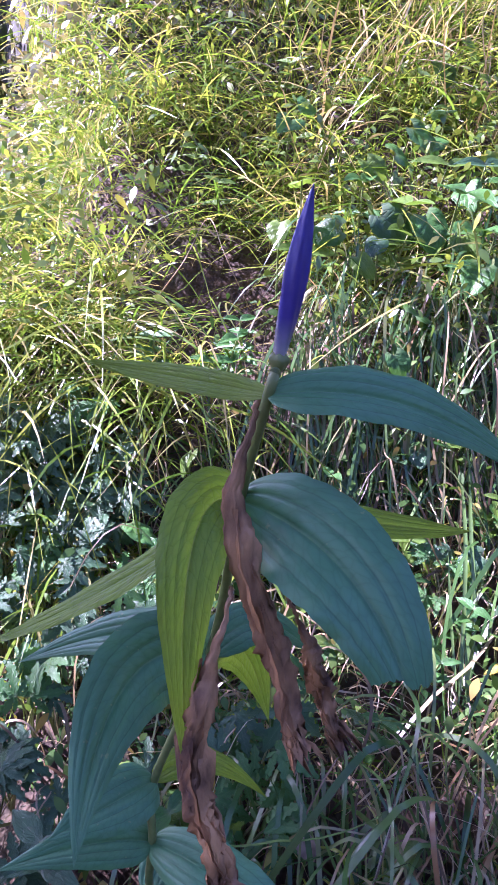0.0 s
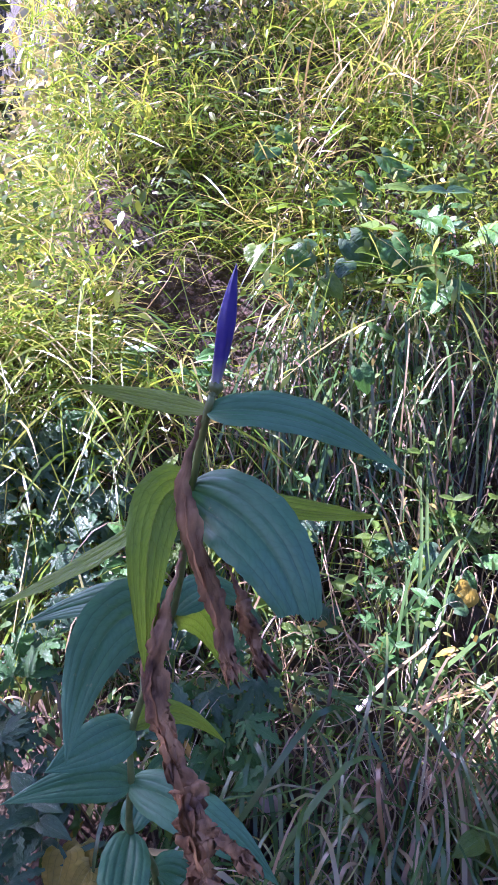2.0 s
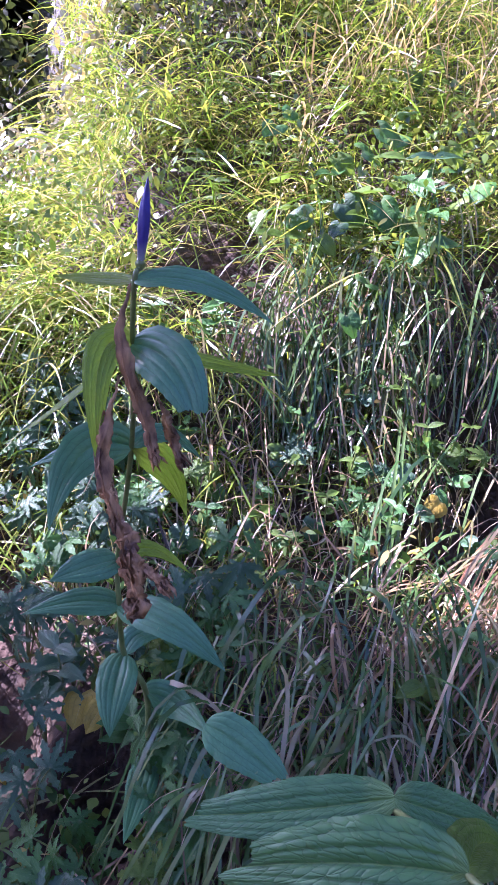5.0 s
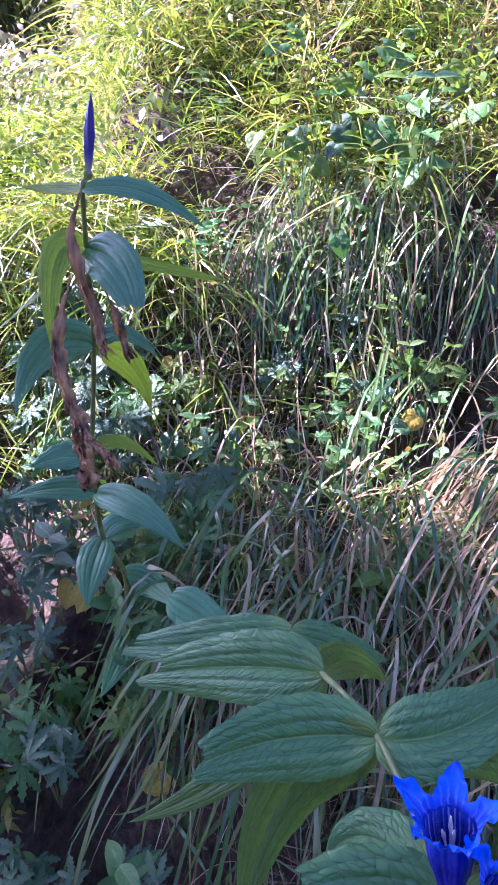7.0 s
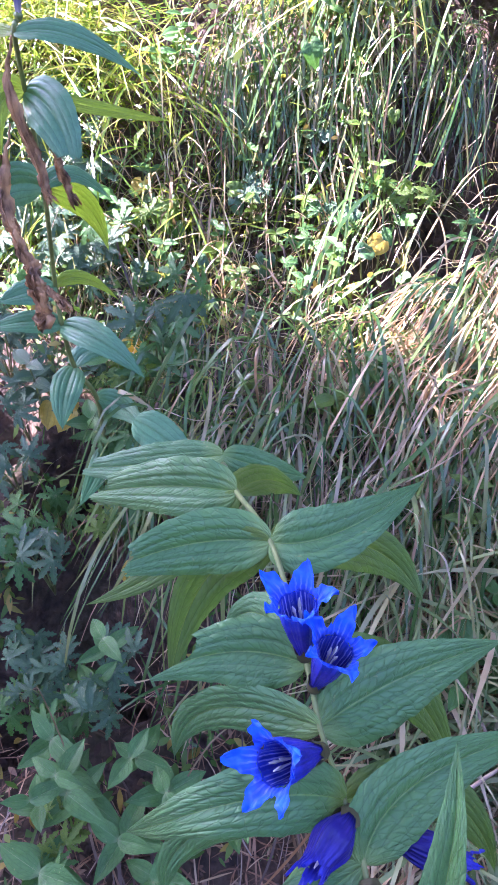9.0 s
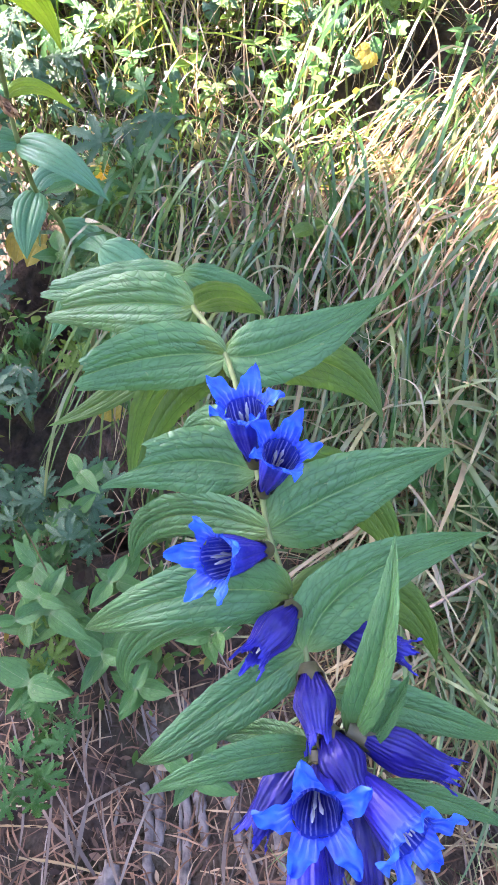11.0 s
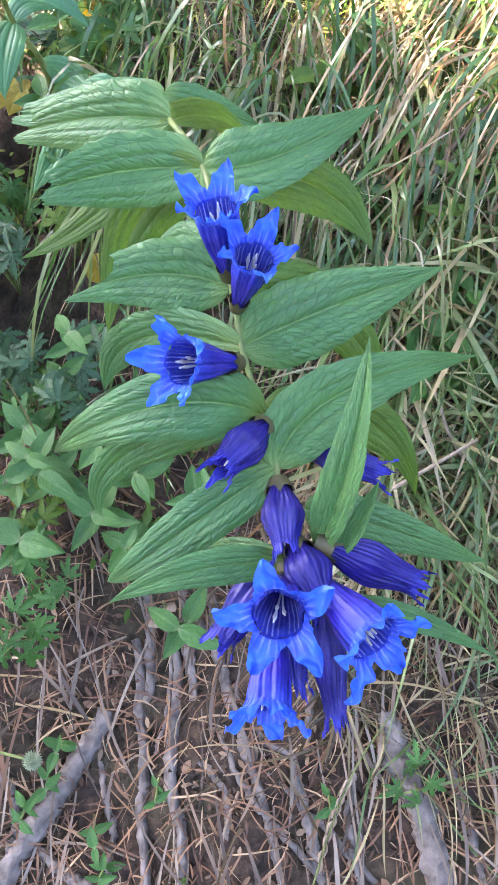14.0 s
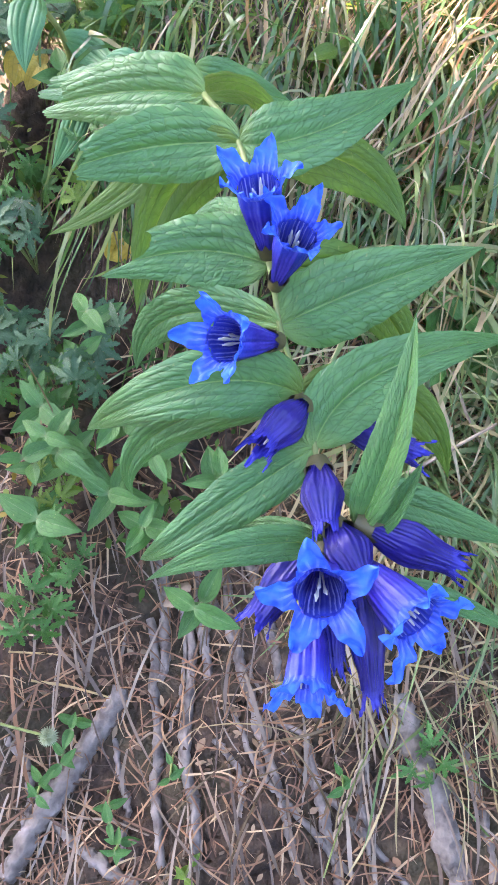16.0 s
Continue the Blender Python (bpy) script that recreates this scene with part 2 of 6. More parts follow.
bud_mat = furled_material("violet_bud", (0.62, 0.62, 0.48), (0.105, 0.080, 0.34), (0.055, 0.042, 0.20), 0.35)
def soil_material():
    """Brown earth on the bank; mossy litter round it, darkened to paint the wood's shade."""
    m, nt, b = node_mat("bank_soil")
    co = nt.nodes.new("ShaderNodeTexCoord").outputs["Object"]
    sep = nt.nodes.new("ShaderNodeSeparateXYZ")
    nt.links.new(co, sep.inputs[0])
    n1, n2, n3 = noise_tex(nt, 80, 6), noise_tex(nt, 11, 3), noise_tex(nt, 3, 4)
    c = mix_col(nt, ramp(nt, n1, [(0.3, (0, 0, 0)), (0.7, (1, 1, 1))]), (0.020, 0.012, 0.008), (0.100, 0.060, 0.036))
    c = mix_col(nt, ramp(nt, n2, [(0.45, (0, 0, 0)), (0.62, (1, 1, 1))]), c, mix_col(nt, 0.6, c, (0.055, 0.050, 0.020)))
    # near-black tones: shade under the trees, painted by distance from the bank
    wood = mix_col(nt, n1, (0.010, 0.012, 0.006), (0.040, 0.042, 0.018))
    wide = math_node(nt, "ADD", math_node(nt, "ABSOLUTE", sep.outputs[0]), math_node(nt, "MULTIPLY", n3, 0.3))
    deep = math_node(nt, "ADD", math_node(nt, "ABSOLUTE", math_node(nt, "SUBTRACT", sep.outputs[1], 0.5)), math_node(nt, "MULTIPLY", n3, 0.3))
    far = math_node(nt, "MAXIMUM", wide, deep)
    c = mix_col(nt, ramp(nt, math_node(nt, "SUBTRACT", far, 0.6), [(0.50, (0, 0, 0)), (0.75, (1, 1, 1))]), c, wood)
    nt.links.new(c, b.inputs["Base Color"])
    b.inputs["Roughness"].default_value = 0.9
    bump(nt, b, n1, 0.8, 0.012)
    return m


soil_mat = soil_material()
root_mat = plain_material("weathered_root", (0.095, 0.075, 0.062), (0.31, 0.26, 0.225), 75, 0.8, 0.006, (1, 1, 1))
twig_mat = plain_material("dry_twig", (0.20, 0.13, 0.085), (0.40, 0.31, 0.22), 90, 0.7, 0.001)
pale_mat = plain_material("pale_stamen", (0.55, 0.52, 0.42), (0.75, 0.72, 0.62), 200, 0.5)
seed_mat = plain_material("green_seed_head", (0.20, 0.25, 0.13), (0.36, 0.40, 0.24), 260, 0.7, 0.0008)
bark_mat = plain_material("dark_bark", (0.05, 0.04, 0.032), (0.11, 0.09, 0.075), 14, 0.9, 0.02)
bush_mat = blade_material("bush_leaf", [(0.0, (0.035, 0.065, 0.020)), (0.5, (0.06, 0.10, 0.03)), (0.85, (0.10, 0.14, 0.04)), (1.0, (0.18, 0.15, 0.05))], 0.45, 0.3)
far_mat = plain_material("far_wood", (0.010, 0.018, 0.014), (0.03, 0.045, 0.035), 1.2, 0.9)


# ---- geometry helpers ----
def mesh_ob(name, verts, faces, material, parent=None, label="", uv=None, smooth=True):
    me = bpy.data.meshes.new(name)
    me.from_pydata([tuple(v) for v in verts], [], [tuple(f) for f in faces])
    me.materials.append(material)
    if uv is not None:
        layer = me.uv_layers.new(name="UVMap")
        idx = np.empty(len(me.loops), dtype=np.int32)
        me.loops.foreach_get("vertex_index", idx)
        layer.data.foreach_set("uv", np.asarray(uv, dtype=np.float32)[idx].ravel())
    if smooth:
        me.polygons.foreach_set("use_smooth", [True] * len(me.polygons))
    me.update()
    ob = new(name, me)
    if parent is not None:
        ob.parent = parent
    if label:
        tagged(ob, label)
    return ob


def thing(name, label, category, group="", place=(0, 0, 0)):
    ob = tagged(new(name), label, category, group)
    ob.location = place
    ob.empty_display_size = 0.02
    return ob


def grid_faces(a, b, wrap=False):
    out = []
    for i in range(a - 1):
        for j in range(b if wrap else b - 1):
            k = (j + 1) % b
            out.append((i * b + j, i * b + k, (i + 1) * b + k, (i + 1) * b + j))
    return out


def unit(v):
    return v / (np.linalg.norm(v) + 1e-12)


def curve_points(points, count):
    """A smooth line through the points (Catmull-Rom)."""
    p = np.array(points, float)
    q = np.vstack([2 * p[0] - p[1], p, 2 * p[-1] - p[-2]])
    out = []
    for s in np.linspace(0, len(p) - 1 - 1e-6, count):
        i = int(s)
        t = s - i
        a, b, c, d = q[i], q[i + 1], q[i + 2], q[i + 3]
        out.append(0.5 * ((2 * b) + (c - a) * t + (2 * a - 5 * b + 4 * c - d) * t * t + (3 * b - a - 3 * c + d) * t ** 3))
    return np.array(out)


def tube(points, radii, sides=8, rough=0.0, seed=0):
    """Vertices and faces of a round, tapering rod along points."""
    rng = np.random.default_rng(seed)
    p = np.array(points, float)
    n = len(p)
    r = np.interp(np.linspace(0, 1, n), np.linspace(0, 1, len(radii)), radii)
    tang = np.gradient(p, axis=0)
    ref = np.array([0.3, 0.9, 0.2])
    verts = []
    for i in range(n):
        t = unit(tang[i])
        a = unit(np.cross(t, ref))
        b = np.cross(t, a)
        for k in range(sides):
            w = 2 * math.pi * k / sides
            rr = r[i] * (1 + rough * rng.normal())
            verts.append(p[i] + rr * (math.cos(w) * a + math.sin(w) * b))
    faces = grid_faces(n, sides, True)
    faces.append(tuple(range(sides))[::-1])
    faces.append(tuple((n - 1) * sides + k for k in range(sides)))
    return verts, faces


FLAT = np.array([0.0, -0.22, 0.97])
UP, FRONT, SIDE = np.array([0.0, -0.55, 0.84]), np.array([0.0, -0.85, 0.45]), np.array([-0.62, -0.55, 0.55])


def gentian_leaf(plant, foot, mid, tip, width, face, cut=1.0, fold=0.12, curl=0.0, mat=None, name="leaf", seed=None, ribs=True):
    """Lance-shaped leaf with a drawn-out tip and five sunken ribs, quilted between them.
    cut: where a nibbled leaf ends, as a share of its length; a pair for its lower and its upper edge."""
    b, m, t = (np.array(v, float) for v in (foot, mid, tip))
    rng = np.random.default_rng(int(abs(t[0] * 9e4 + t[1] * 7e4 + t[2] * 5e4)) if seed is None else seed)
    nu, nv = 96, 41
    lo, hi = cut if isinstance(cut, tuple) else (cut, cut)
    end = max(lo, hi)
    c = 2 * m - (b + t) / 2
    verts, uv = [], []
    ph = rng.uniform(0, 6, 6)
    bite = rng.normal(0, 1, nv)
    bite = np.convolve(bite, [0.25, 0.5, 0.25], "same")
    last = None
    peak = 0.30 ** 0.46 * 0.70 ** 1.05
    for i in range(nu):
        for j in range(nv):
            v = 2 * j / (nv - 1) - 1
            a = abs(v)
            stop = 1.0 if end == 1.0 and lo == hi else lo + (hi - lo) * 1 / (1 + math.exp(-9 * v)) + 0.010 * bite[j]
            u = stop * i / (nu - 1)
            e = min(u / end, 1.06)
            if e != last:
                p = (1 - e) ** 2 * b + 2 * e * (1 - e) * c + e * e * t
                d = unit(2 * (1 - e) * (c - b) + 2 * e * (t - c))
                side = unit(np.cross(d, face))
                nor = np.cross(side, d)
                last = e
            shape = (u + 0.004) ** 0.46 * max(1.0 - u, 0.0) ** 1.05 / peak
            half = width / 2 * max(shape, 0.004)
            drop = curl * max(0, e - 0.72) ** 2 / 0.078
            h = fold * a * half + 0.08 * half * math.sin(math.pi * a) - 0.12 * half * a ** 4
            if ribs:
                groove = math.exp(-(a / 0.05) ** 2) + 0.8 * math.exp(-((a - 0.36) / 0.05) ** 2) + 0.6 * math.exp(-((a - 0.68) / 0.05) ** 2)
                cell = math.sin(2 * math.pi * (u * 15 - a * 2.2 + 0.5 * math.sin(5 * a + 9 * u + ph[3] + (2 if v > 0 else 0))))
                h += 0.004 * half * cell * abs(math.sin(math.pi * a / 0.36))
                h -= 0.075 * half * groove * min(1, 6 * (1 - e) + 0.2)
            h += 0.07 * half * a * a * math.sin(8 * e + ph[0] + (2 if v > 0 else 0)) + 0.045 * half * a ** 3 * math.sin(27 * e + ph[1] + (1 if v > 0 else 0))
            edge = 1 + 0.012 * math.sin(37 * e + ph[2]) + 0.010 * math.sin(71 * e + ph[4])
            verts.append(p + side * v * half * edge + nor * (h - drop))
            uv.append((u, j / (nv - 1)))
    return mesh_ob(name, verts, grid_faces(nu, nv), mat or (leaf_smooth_mat if plant is budding else leaf_mat), plant, uv=uv)


def gentian_flower(plant, foot, mouth, spread, opening, turn):
    """Trumpet flower: a pleated tube, five pointed lobes that bend outwards, and small teeth between them."""
    b, o = np.array(foot, float), np.array(mouth, float)
    ax = unit(o - b)
    length = np.linalg.norm(o - b)
    side = unit(np.cross(ax, (0.2, 0.3, 0.93)))
    up = np.cross(side, ax)
    rng = np.random.default_rng(int(1e5 * abs(o[0] + o[1]) + turn))
    wide = opening > 0.6
    size = min(1.05, spread / 0.034) if wide else 1.0
    rmax = 0.0066 * size if wide else spread * 0.40
    rim = rmax if wide else rmax * (0.52 + 0.35 * opening)

    def bell(s):
        if wide:
            return 0.34 + 0.66 * math.sin(min(1.0, s * 1.02) * math.pi / 2) ** 1.3
        e = min(1.0, max(0.0, (s - 0.5) / 0.5))
        return (0.36 + 0.64 * math.sin(min(1.0, s * 1.6) * math.pi / 2) ** 1.2) * (1 - (1 - rim / rmax) * e * e * (3 - 2 * e))

    def spot(z, r, w):
        return b + ax * z + r * (math.cos(w) * side + math.sin(w) * up)

    def lean(r0, z0, start, finish, long, steps):
        """The line that a lobe follows from the rim: distances out and along."""
        r, z, line = r0, z0, [(r0, z0)]
        for q in range(1, steps):
            g = start + (finish - start) * (q / (steps - 1)) ** 0.9
            r, z = r + math.sin(g) * long / (steps - 1), z + math.cos(g) * long / (steps - 1)
            line.append((r, z))
        return line

    verts, faces, uv = [], [], []
    ns, nphi = 22, 90
    for i in range(ns):
        s = i / (ns - 1)
        for k in range(nphi):
            w = 2 * math.pi * k / nphi + radians(turn)
            pleat = 0.085 * math.cos(5 * (w - radians(turn)) + math.pi) + 0.035 * math.cos(15 * w) * s + 0.02 * math.sin(9 * w + 5 * s + turn)
            crease = 0.03 * (0 if wide else 1) * math.sin(23 * w + 8 * s)
            verts.append(spot(s * length, rmax * bell(s) * (1 + pleat * min(1, 3 * s) + crease), w))
            uv.append((k / nphi, 0.5 * s))
    faces += grid_faces(ns, nphi, True)
    nl, nc = 14, 13
    for m in range(5):
        w0 = 2 * math.pi * (m + 0.5) / 5 + radians(turn)
        reach, twist = rng.uniform(0.85, 1.15), rng.normal(0, 0.10)
        if wide:
            line = lean(rim * 1.05, length * 0.985, radians(rng.uniform(12, 24)), radians(rng.uniform(72, 112) * opening ** 2), 0.0112 * size * reach, nl)
        else:
            line = lean(rim * 1.02, length * 0.985, radians(rng.uniform(-14, 2)), radians(rng.uniform(5, 20) + 45 * opening), 0.0068 * reach, nl)
        off = len(verts)
        for i, (r, z) in enumerate(line):
            s = i / (nl - 1)
            hw = math.pi * rim / 5 * (0.98 if wide else 0.85) * (1 - s) ** 0.85 * (1 + (1.35 if wide else 0.3) * s) + 0.0001
            for j in range(nc):
                c = 2 * j / (nc - 1) - 1
                ripple = 0.0009 * s * math.sin(9 * s + 4 * c + m) + 0.0009 * abs(c) * math.sin(14 * s + m + turn)
                keel = 0.26 * hw * (abs(c) - 0.4) * min(1, 2.5 * s)
                w = w0 + c * hw / r + twist * s * s
                verts.append(spot(z + (keel if wide else -keel) + ripple, r - 0.3 * keel, w))
                uv.append(((w - radians(turn)) / (2 * math.pi), 0.5 + 0.5 * s))
        faces += [tuple(q + off for q in g) for g in grid_faces(nl, nc)]
        w1 = 2 * math.pi * m / 5 + radians(turn)
        line = lean(rim * 1.0, length * 0.985, radians(8), radians(60 if wide else 10), (0.0040 if wide else 0.0022) * rng.uniform(0.8, 1.2), 6)
        off = len(verts)
        for i, (r, z) in enumerate(line):
            s = i / 5
            hw = math.pi * rim / 5 * 0.55 * (1 - s) + 0.0001
            for j in range(5):
                w = w1 + (j / 2 - 1) * hw / r + 0.15 * s
                verts.append(spot(z + 0.0003 * math.sin(3 * j + m), r, w))
                uv.append(((w - radians(turn)) / (2 * math.pi), 0.5 + 0.3 * s))
        faces += [tuple(q + off for q in g) for g in grid_faces(6, 5)]
    verts = [q + rng.normal(0, 0.00005, 3) for q in verts]
    fl = mesh_ob("flower", verts, faces, petal_mat if wide else petal_dark_mat, plant,
                 "open trumpet of vivid blue petals" if wide else "closed dark blue petals", uv=uv)
    cv = []
    for i in range(7):
        s = i / 6
        for k in range(20):
            w = 2 * math.pi * k / 20
            tooth = 0.0025 * (1 if k % 4 == 0 else 0) if i == 6 else 0
            cv.append(spot(s * length * 0.20 - 0.0015 + tooth, rmax * (bell(0.2 * s) * 1.06 + 0.02) + 0.0003, w))
    mesh_ob("calyx", cv, grid_faces(7, 20, True), calyx_mat, fl, "brownish green calyx")
    if wide:
        iv, iu = [], []
        for i in range(9):
            e = i / 8
            for k in range(40):
                w = 2 * math.pi * k / 40 + radians(turn)
                iv.append(spot(length * (0.25 + 0.74 * e), 0.90 * rmax * bell(0.25 + 0.74 * e) * (1 + 0.06 * math.cos(5 * w - 5 * radians(turn) + math.pi)), w))
                iu.append((k / 40, 0.25 + 0.33 * e))
        mesh_ob("throat", iv, grid_faces(9, 40, True), throat_mat, fl, "pale striped throat lining", uv=iu)
    for k in range(3 if wide else 1):
        w = 2.1 * k + turn
        lean_out = 0.0011 if wide else 0.0003
        top = spot(length * (1.06 if wide else 1.05) - 0.0012 * k, lean_out * 1.6, w)
        pts = [spot(length * 0.35, 0.0002, w), spot(length * 0.8, lean_out, w), top]
        tv, tf = tube(curve_points(pts, 9), [0.0003, 0.0003, 0.0003, 0.0006, 0.0002], 8, 0.12, k)
        mesh_ob("stamen", tv, tf, pale_mat, fl, "pale stamen")
    return fl


def ground_z(x, y):
    """Height of the bank, from the trodden foot up to the rough slope; it falls away behind on the -x side."""
    x, y = np.asarray(x, float), np.asarray(y, float)
    z = np.interp(y, [-60, -3, -0.4, 0.0, 0.15, 0.33, 0.45, 0.62, 0.72, 0.84, 0.93, 1.0, 1.08, 1.2, 1.5, 2.2, 4.0, 60],
                  [-3, 0.40, 0.585, 0.625, 0.645, 0.69, 0.775, 0.845, 0.875, 0.945, 1.06, 1.12, 1.14, 1.20, 1.42, 1.95, 3.1, 22])
    low = np.interp(y, [-60, 1.0, 1.25, 1.6, 3, 60], [-3, 1.10, 1.17, 1.16, 0.9, -4])
    edge = np.clip((x - 0.04 + 0.21 * y) / 0.16 + 0.5, 0, 1)
    edge = edge * edge * (3 - 2 * edge)
    z = np.where(y > 1.0, low + (z - low) * edge, z)
    z = z + 0.10 * np.clip(x, -0.6, 0.6) * np.clip((y - 0.05) / 0.4, 0, 1) * np.clip((1.4 - y) / 0.4, 0, 1)
    z = z + np.exp(-(x / 2.5) ** 2 - ((y - 0.5) / 2.5) ** 2) * (0.012 * np.sin(9 * x + 4 * y) + 0.010 * np.sin(23 * x - 11 * y + 1) + 0.006 * np.sin(41 * x + 37 * y))
    return z


HOLLOWS = [(-0.055, 1.06, 0.12), (0.27, 0.99, 0.055), (0.145, 0.74, 0.05), (-0.145, 0.430, 0.060), (0.05, 0.80, 0.035), (0.22, 0.86, 0.035), (-0.02, 0.61, 0.04), (0.31, 0.66, 0.04),
           (0.11, 0.57, 0.04), (-0.25, 0.62, 0.05), (-0.30, 0.50, 0.05), (-0.09, 0.38, 0.04), (-0.12, 0.84, 0.035), (0.36, 0.78, 0.04), (0.20, 0.62, 0.03), (-0.22, 0.36, 0.04), (0.25, 0.79, 0.055), (0.19, 0.70, 0.045), (0.33, 0.88, 0.045), (0.06, 0.68, 0.035), (-0.15, 0.55, 0.04)]      # bare dark pockets under overhanging turf: x, y, radius


# ---- ground: one sheet ----
gx = np.concatenate([-np.geomspace(120, 1.25, 22), np.linspace(-1.2, 1.2, 161), np.geomspace(1.25, 120, 22)])
gy = np.concatenate([-np.geomspace(60, 0.85, 18), np.linspace(-0.8, 2.4, 215), np.geomspace(2.45, 60, 20)])
GX, GY = np.meshgrid(gx, gy)
GZ = ground_z(GX, GY)
for hx, hy, hr in HOLLOWS:
    GZ = GZ - 0.11 * np.exp(-(((GX - hx) / hr) ** 2 + ((GY - hy) / hr) ** 2) * 1.5)
near = np.exp(-((GX / 1.5) ** 2)) * np.exp(-(((GY - 0.6) / 1.2) ** 2))
rng0 = np.random.default_rng(5)
GZ = GZ + near * rng0.normal(0, 0.0035, GZ.shape)
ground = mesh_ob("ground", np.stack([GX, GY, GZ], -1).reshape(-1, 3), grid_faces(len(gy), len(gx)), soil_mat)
tagged(ground, "brown earth bank with litter under rough grass", "ground", kind="structure")


# ---- grasses ----
def ribbons(name, centre, side, width, mat, label, category):
    """One object of many blades. centre: N x S x 3 points; side: N x 3 or N x S x 3; width: N x S."""
    n, s, _ = centre.shape
    if side.ndim == 2:
        side = np.repeat(side[:, None], s, 1)
    a = centre - side * width[..., None] / 2
    c = centre + side * width[..., None] / 2
    verts = np.stack([a, c], 2).reshape(-1, 3)
    base = (np.arange(n) * s * 2)[:, None, None] + (np.arange(s - 1) * 2)[None, :, None]
    faces = (base + np.array([0, 1, 3, 2])).reshape(-1, 4)
    me = bpy.data.meshes.new(name)
    me.vertices.add(len(verts))
    me.vertices.foreach_set("co", verts.astype(np.float32).ravel())
    me.loops.add(faces.size)
    me.loops.foreach_set("vertex_index", faces.astype(np.int32).ravel())
    me.polygons.add(len(faces))
    me.polygons.foreach_set("loop_start", np.arange(0, faces.size, 4, dtype=np.int32))
    me.polygons.foreach_set("use_smooth", np.ones(len(faces), dtype=bool))
    me.materials.append(mat)
    me.update(calc_edges=True)
    return tagged(new(name, me), label, category, kind="stuff")


def taper(n, s, w, rng, blunt=0.75):
    e = np.linspace(0, 1, s)
    prof = np.clip((0.55 + 0.9 * e) , 0, 1) * np.clip((1 - e) / (1 - blunt), 0.04, 1)
    return w[:, None] * prof[None]


def upright(name, x, y, length, width, lean, droop, mat, label, seed, down=0.5, segs=8, lift=0.0):
    """Blades that rise and bow over. lean: sideways start; droop: how far the tip falls."""
    rng = np.random.default_rng(seed)
    n = len(x)
    root = np.stack([x, y, ground_z(x, y) + lift], -1)
    az = rng.uniform(0, 2 * math.pi, n)
    h = np.stack([np.cos(az), np.sin(az) - down, np.zeros(n)], -1)
    h /= np.linalg.norm(h, axis=1)[:, None] + 1e-6
    ln = lean * rng.uniform(0.3, 1.4, n)
    e = np.linspace(0, 1, segs)[None, :, None]
    L = length[:, None, None]
    dr = (droop * rng.uniform(0.4, 1.5, n))[:, None, None]
    rise = np.array([0, -0.25, 0.97])
    cen = root[:, None] + L * (e * rise * (1 - 0.35 * dr * e) + h[:, None] * (ln[:, None, None] * e + dr * 0.55 * e ** 2) - np.array([0, 0, 1]) * dr * 0.55 * e ** 2.4)
    kink = rng.normal(0, 0.02, (n, 1, 3)) * L * np.sin(e * 5 + rng.uniform(0, 6, (n, 1, 1)))
    cen = cen + kink
    floor = ground_z(cen[..., 0], cen[..., 1]) + 0.004
    cen[..., 2] = np.maximum(cen[..., 2], floor)
    sd = np.cross(h, rng.normal(0, 1, (n, 3)) * 0.5 + np.array([0, 0, 1]))
    sd /= np.linalg.norm(sd, axis=1)[:, None] + 1e-6
    return ribbons(name, cen, sd, taper(n, segs, width, rng), mat, label, "grass")


def draped(name, x, y, length, width, turn, lift, mat, label, seed, segs=11, spread=0.35, bend=0.6, mat_depth=0.0):
    """Blades that fall down the slope over one another. turn: the way they fall, in degrees from straight down the slope."""
    rng = np.random.default_rng(seed)
    n = len(x)
    a = radians(turn) + rng.normal(0, spread, n) if np.isscalar(turn) else np.radians(turn) + rng.normal(0, spread, n)
    e = np.linspace(0, 1, segs)
    bow = rng.normal(0, bend, n)
    ang = a[:, None] + bow[:, None] * (e[None] - 0.4)
    step = length[:, None] / (segs - 1) * 0.72
    px = x[:, None] + np.cumsum(np.sin(ang) * step, 1)
    py = y[:, None] - np.cumsum(np.cos(ang) * step, 1)
    rise = np.minimum(lift * rng.uniform(0.25, 1.6, n), length * rng.uniform(0.08, 0.38, n))
    lf = rise[:, None] * np.sin(math.pi * np.clip(e, 0, 1) ** rng.uniform(0.6, 1.4, (n, 1))) + 0.006 + (mat_depth * rng.random(n) ** 1.3)[:, None] * np.clip(1.3 - 0.6 * e, 0, 1)
    zs = ground_z(px, py)
    # a blade bridges hollows: it sinks no faster than it can bend
    for k in range(1, segs):
        zs[:, k] = np.maximum(zs[:, k], zs[:, k - 1] - step[:, 0] * 1.9)
    cen = np.stack([px, py, zs + lf], -1)
    sd = np.stack([np.cos(a), np.sin(a), rng.normal(0, 0.45, n)], -1)
    sd /= np.linalg.norm(sd, axis=1)[:, None]
    return ribbons(name, cen, sd, taper(n, segs, width, rng, 0.8), mat, label, "grass")


def sway(x, y):
    """The way a tuft falls, in degrees, drifting from place to place."""
    return 38 * np.sin(15 * x + 9 * y) + 30 * np.sin(33 * x - 19 * y + 2)


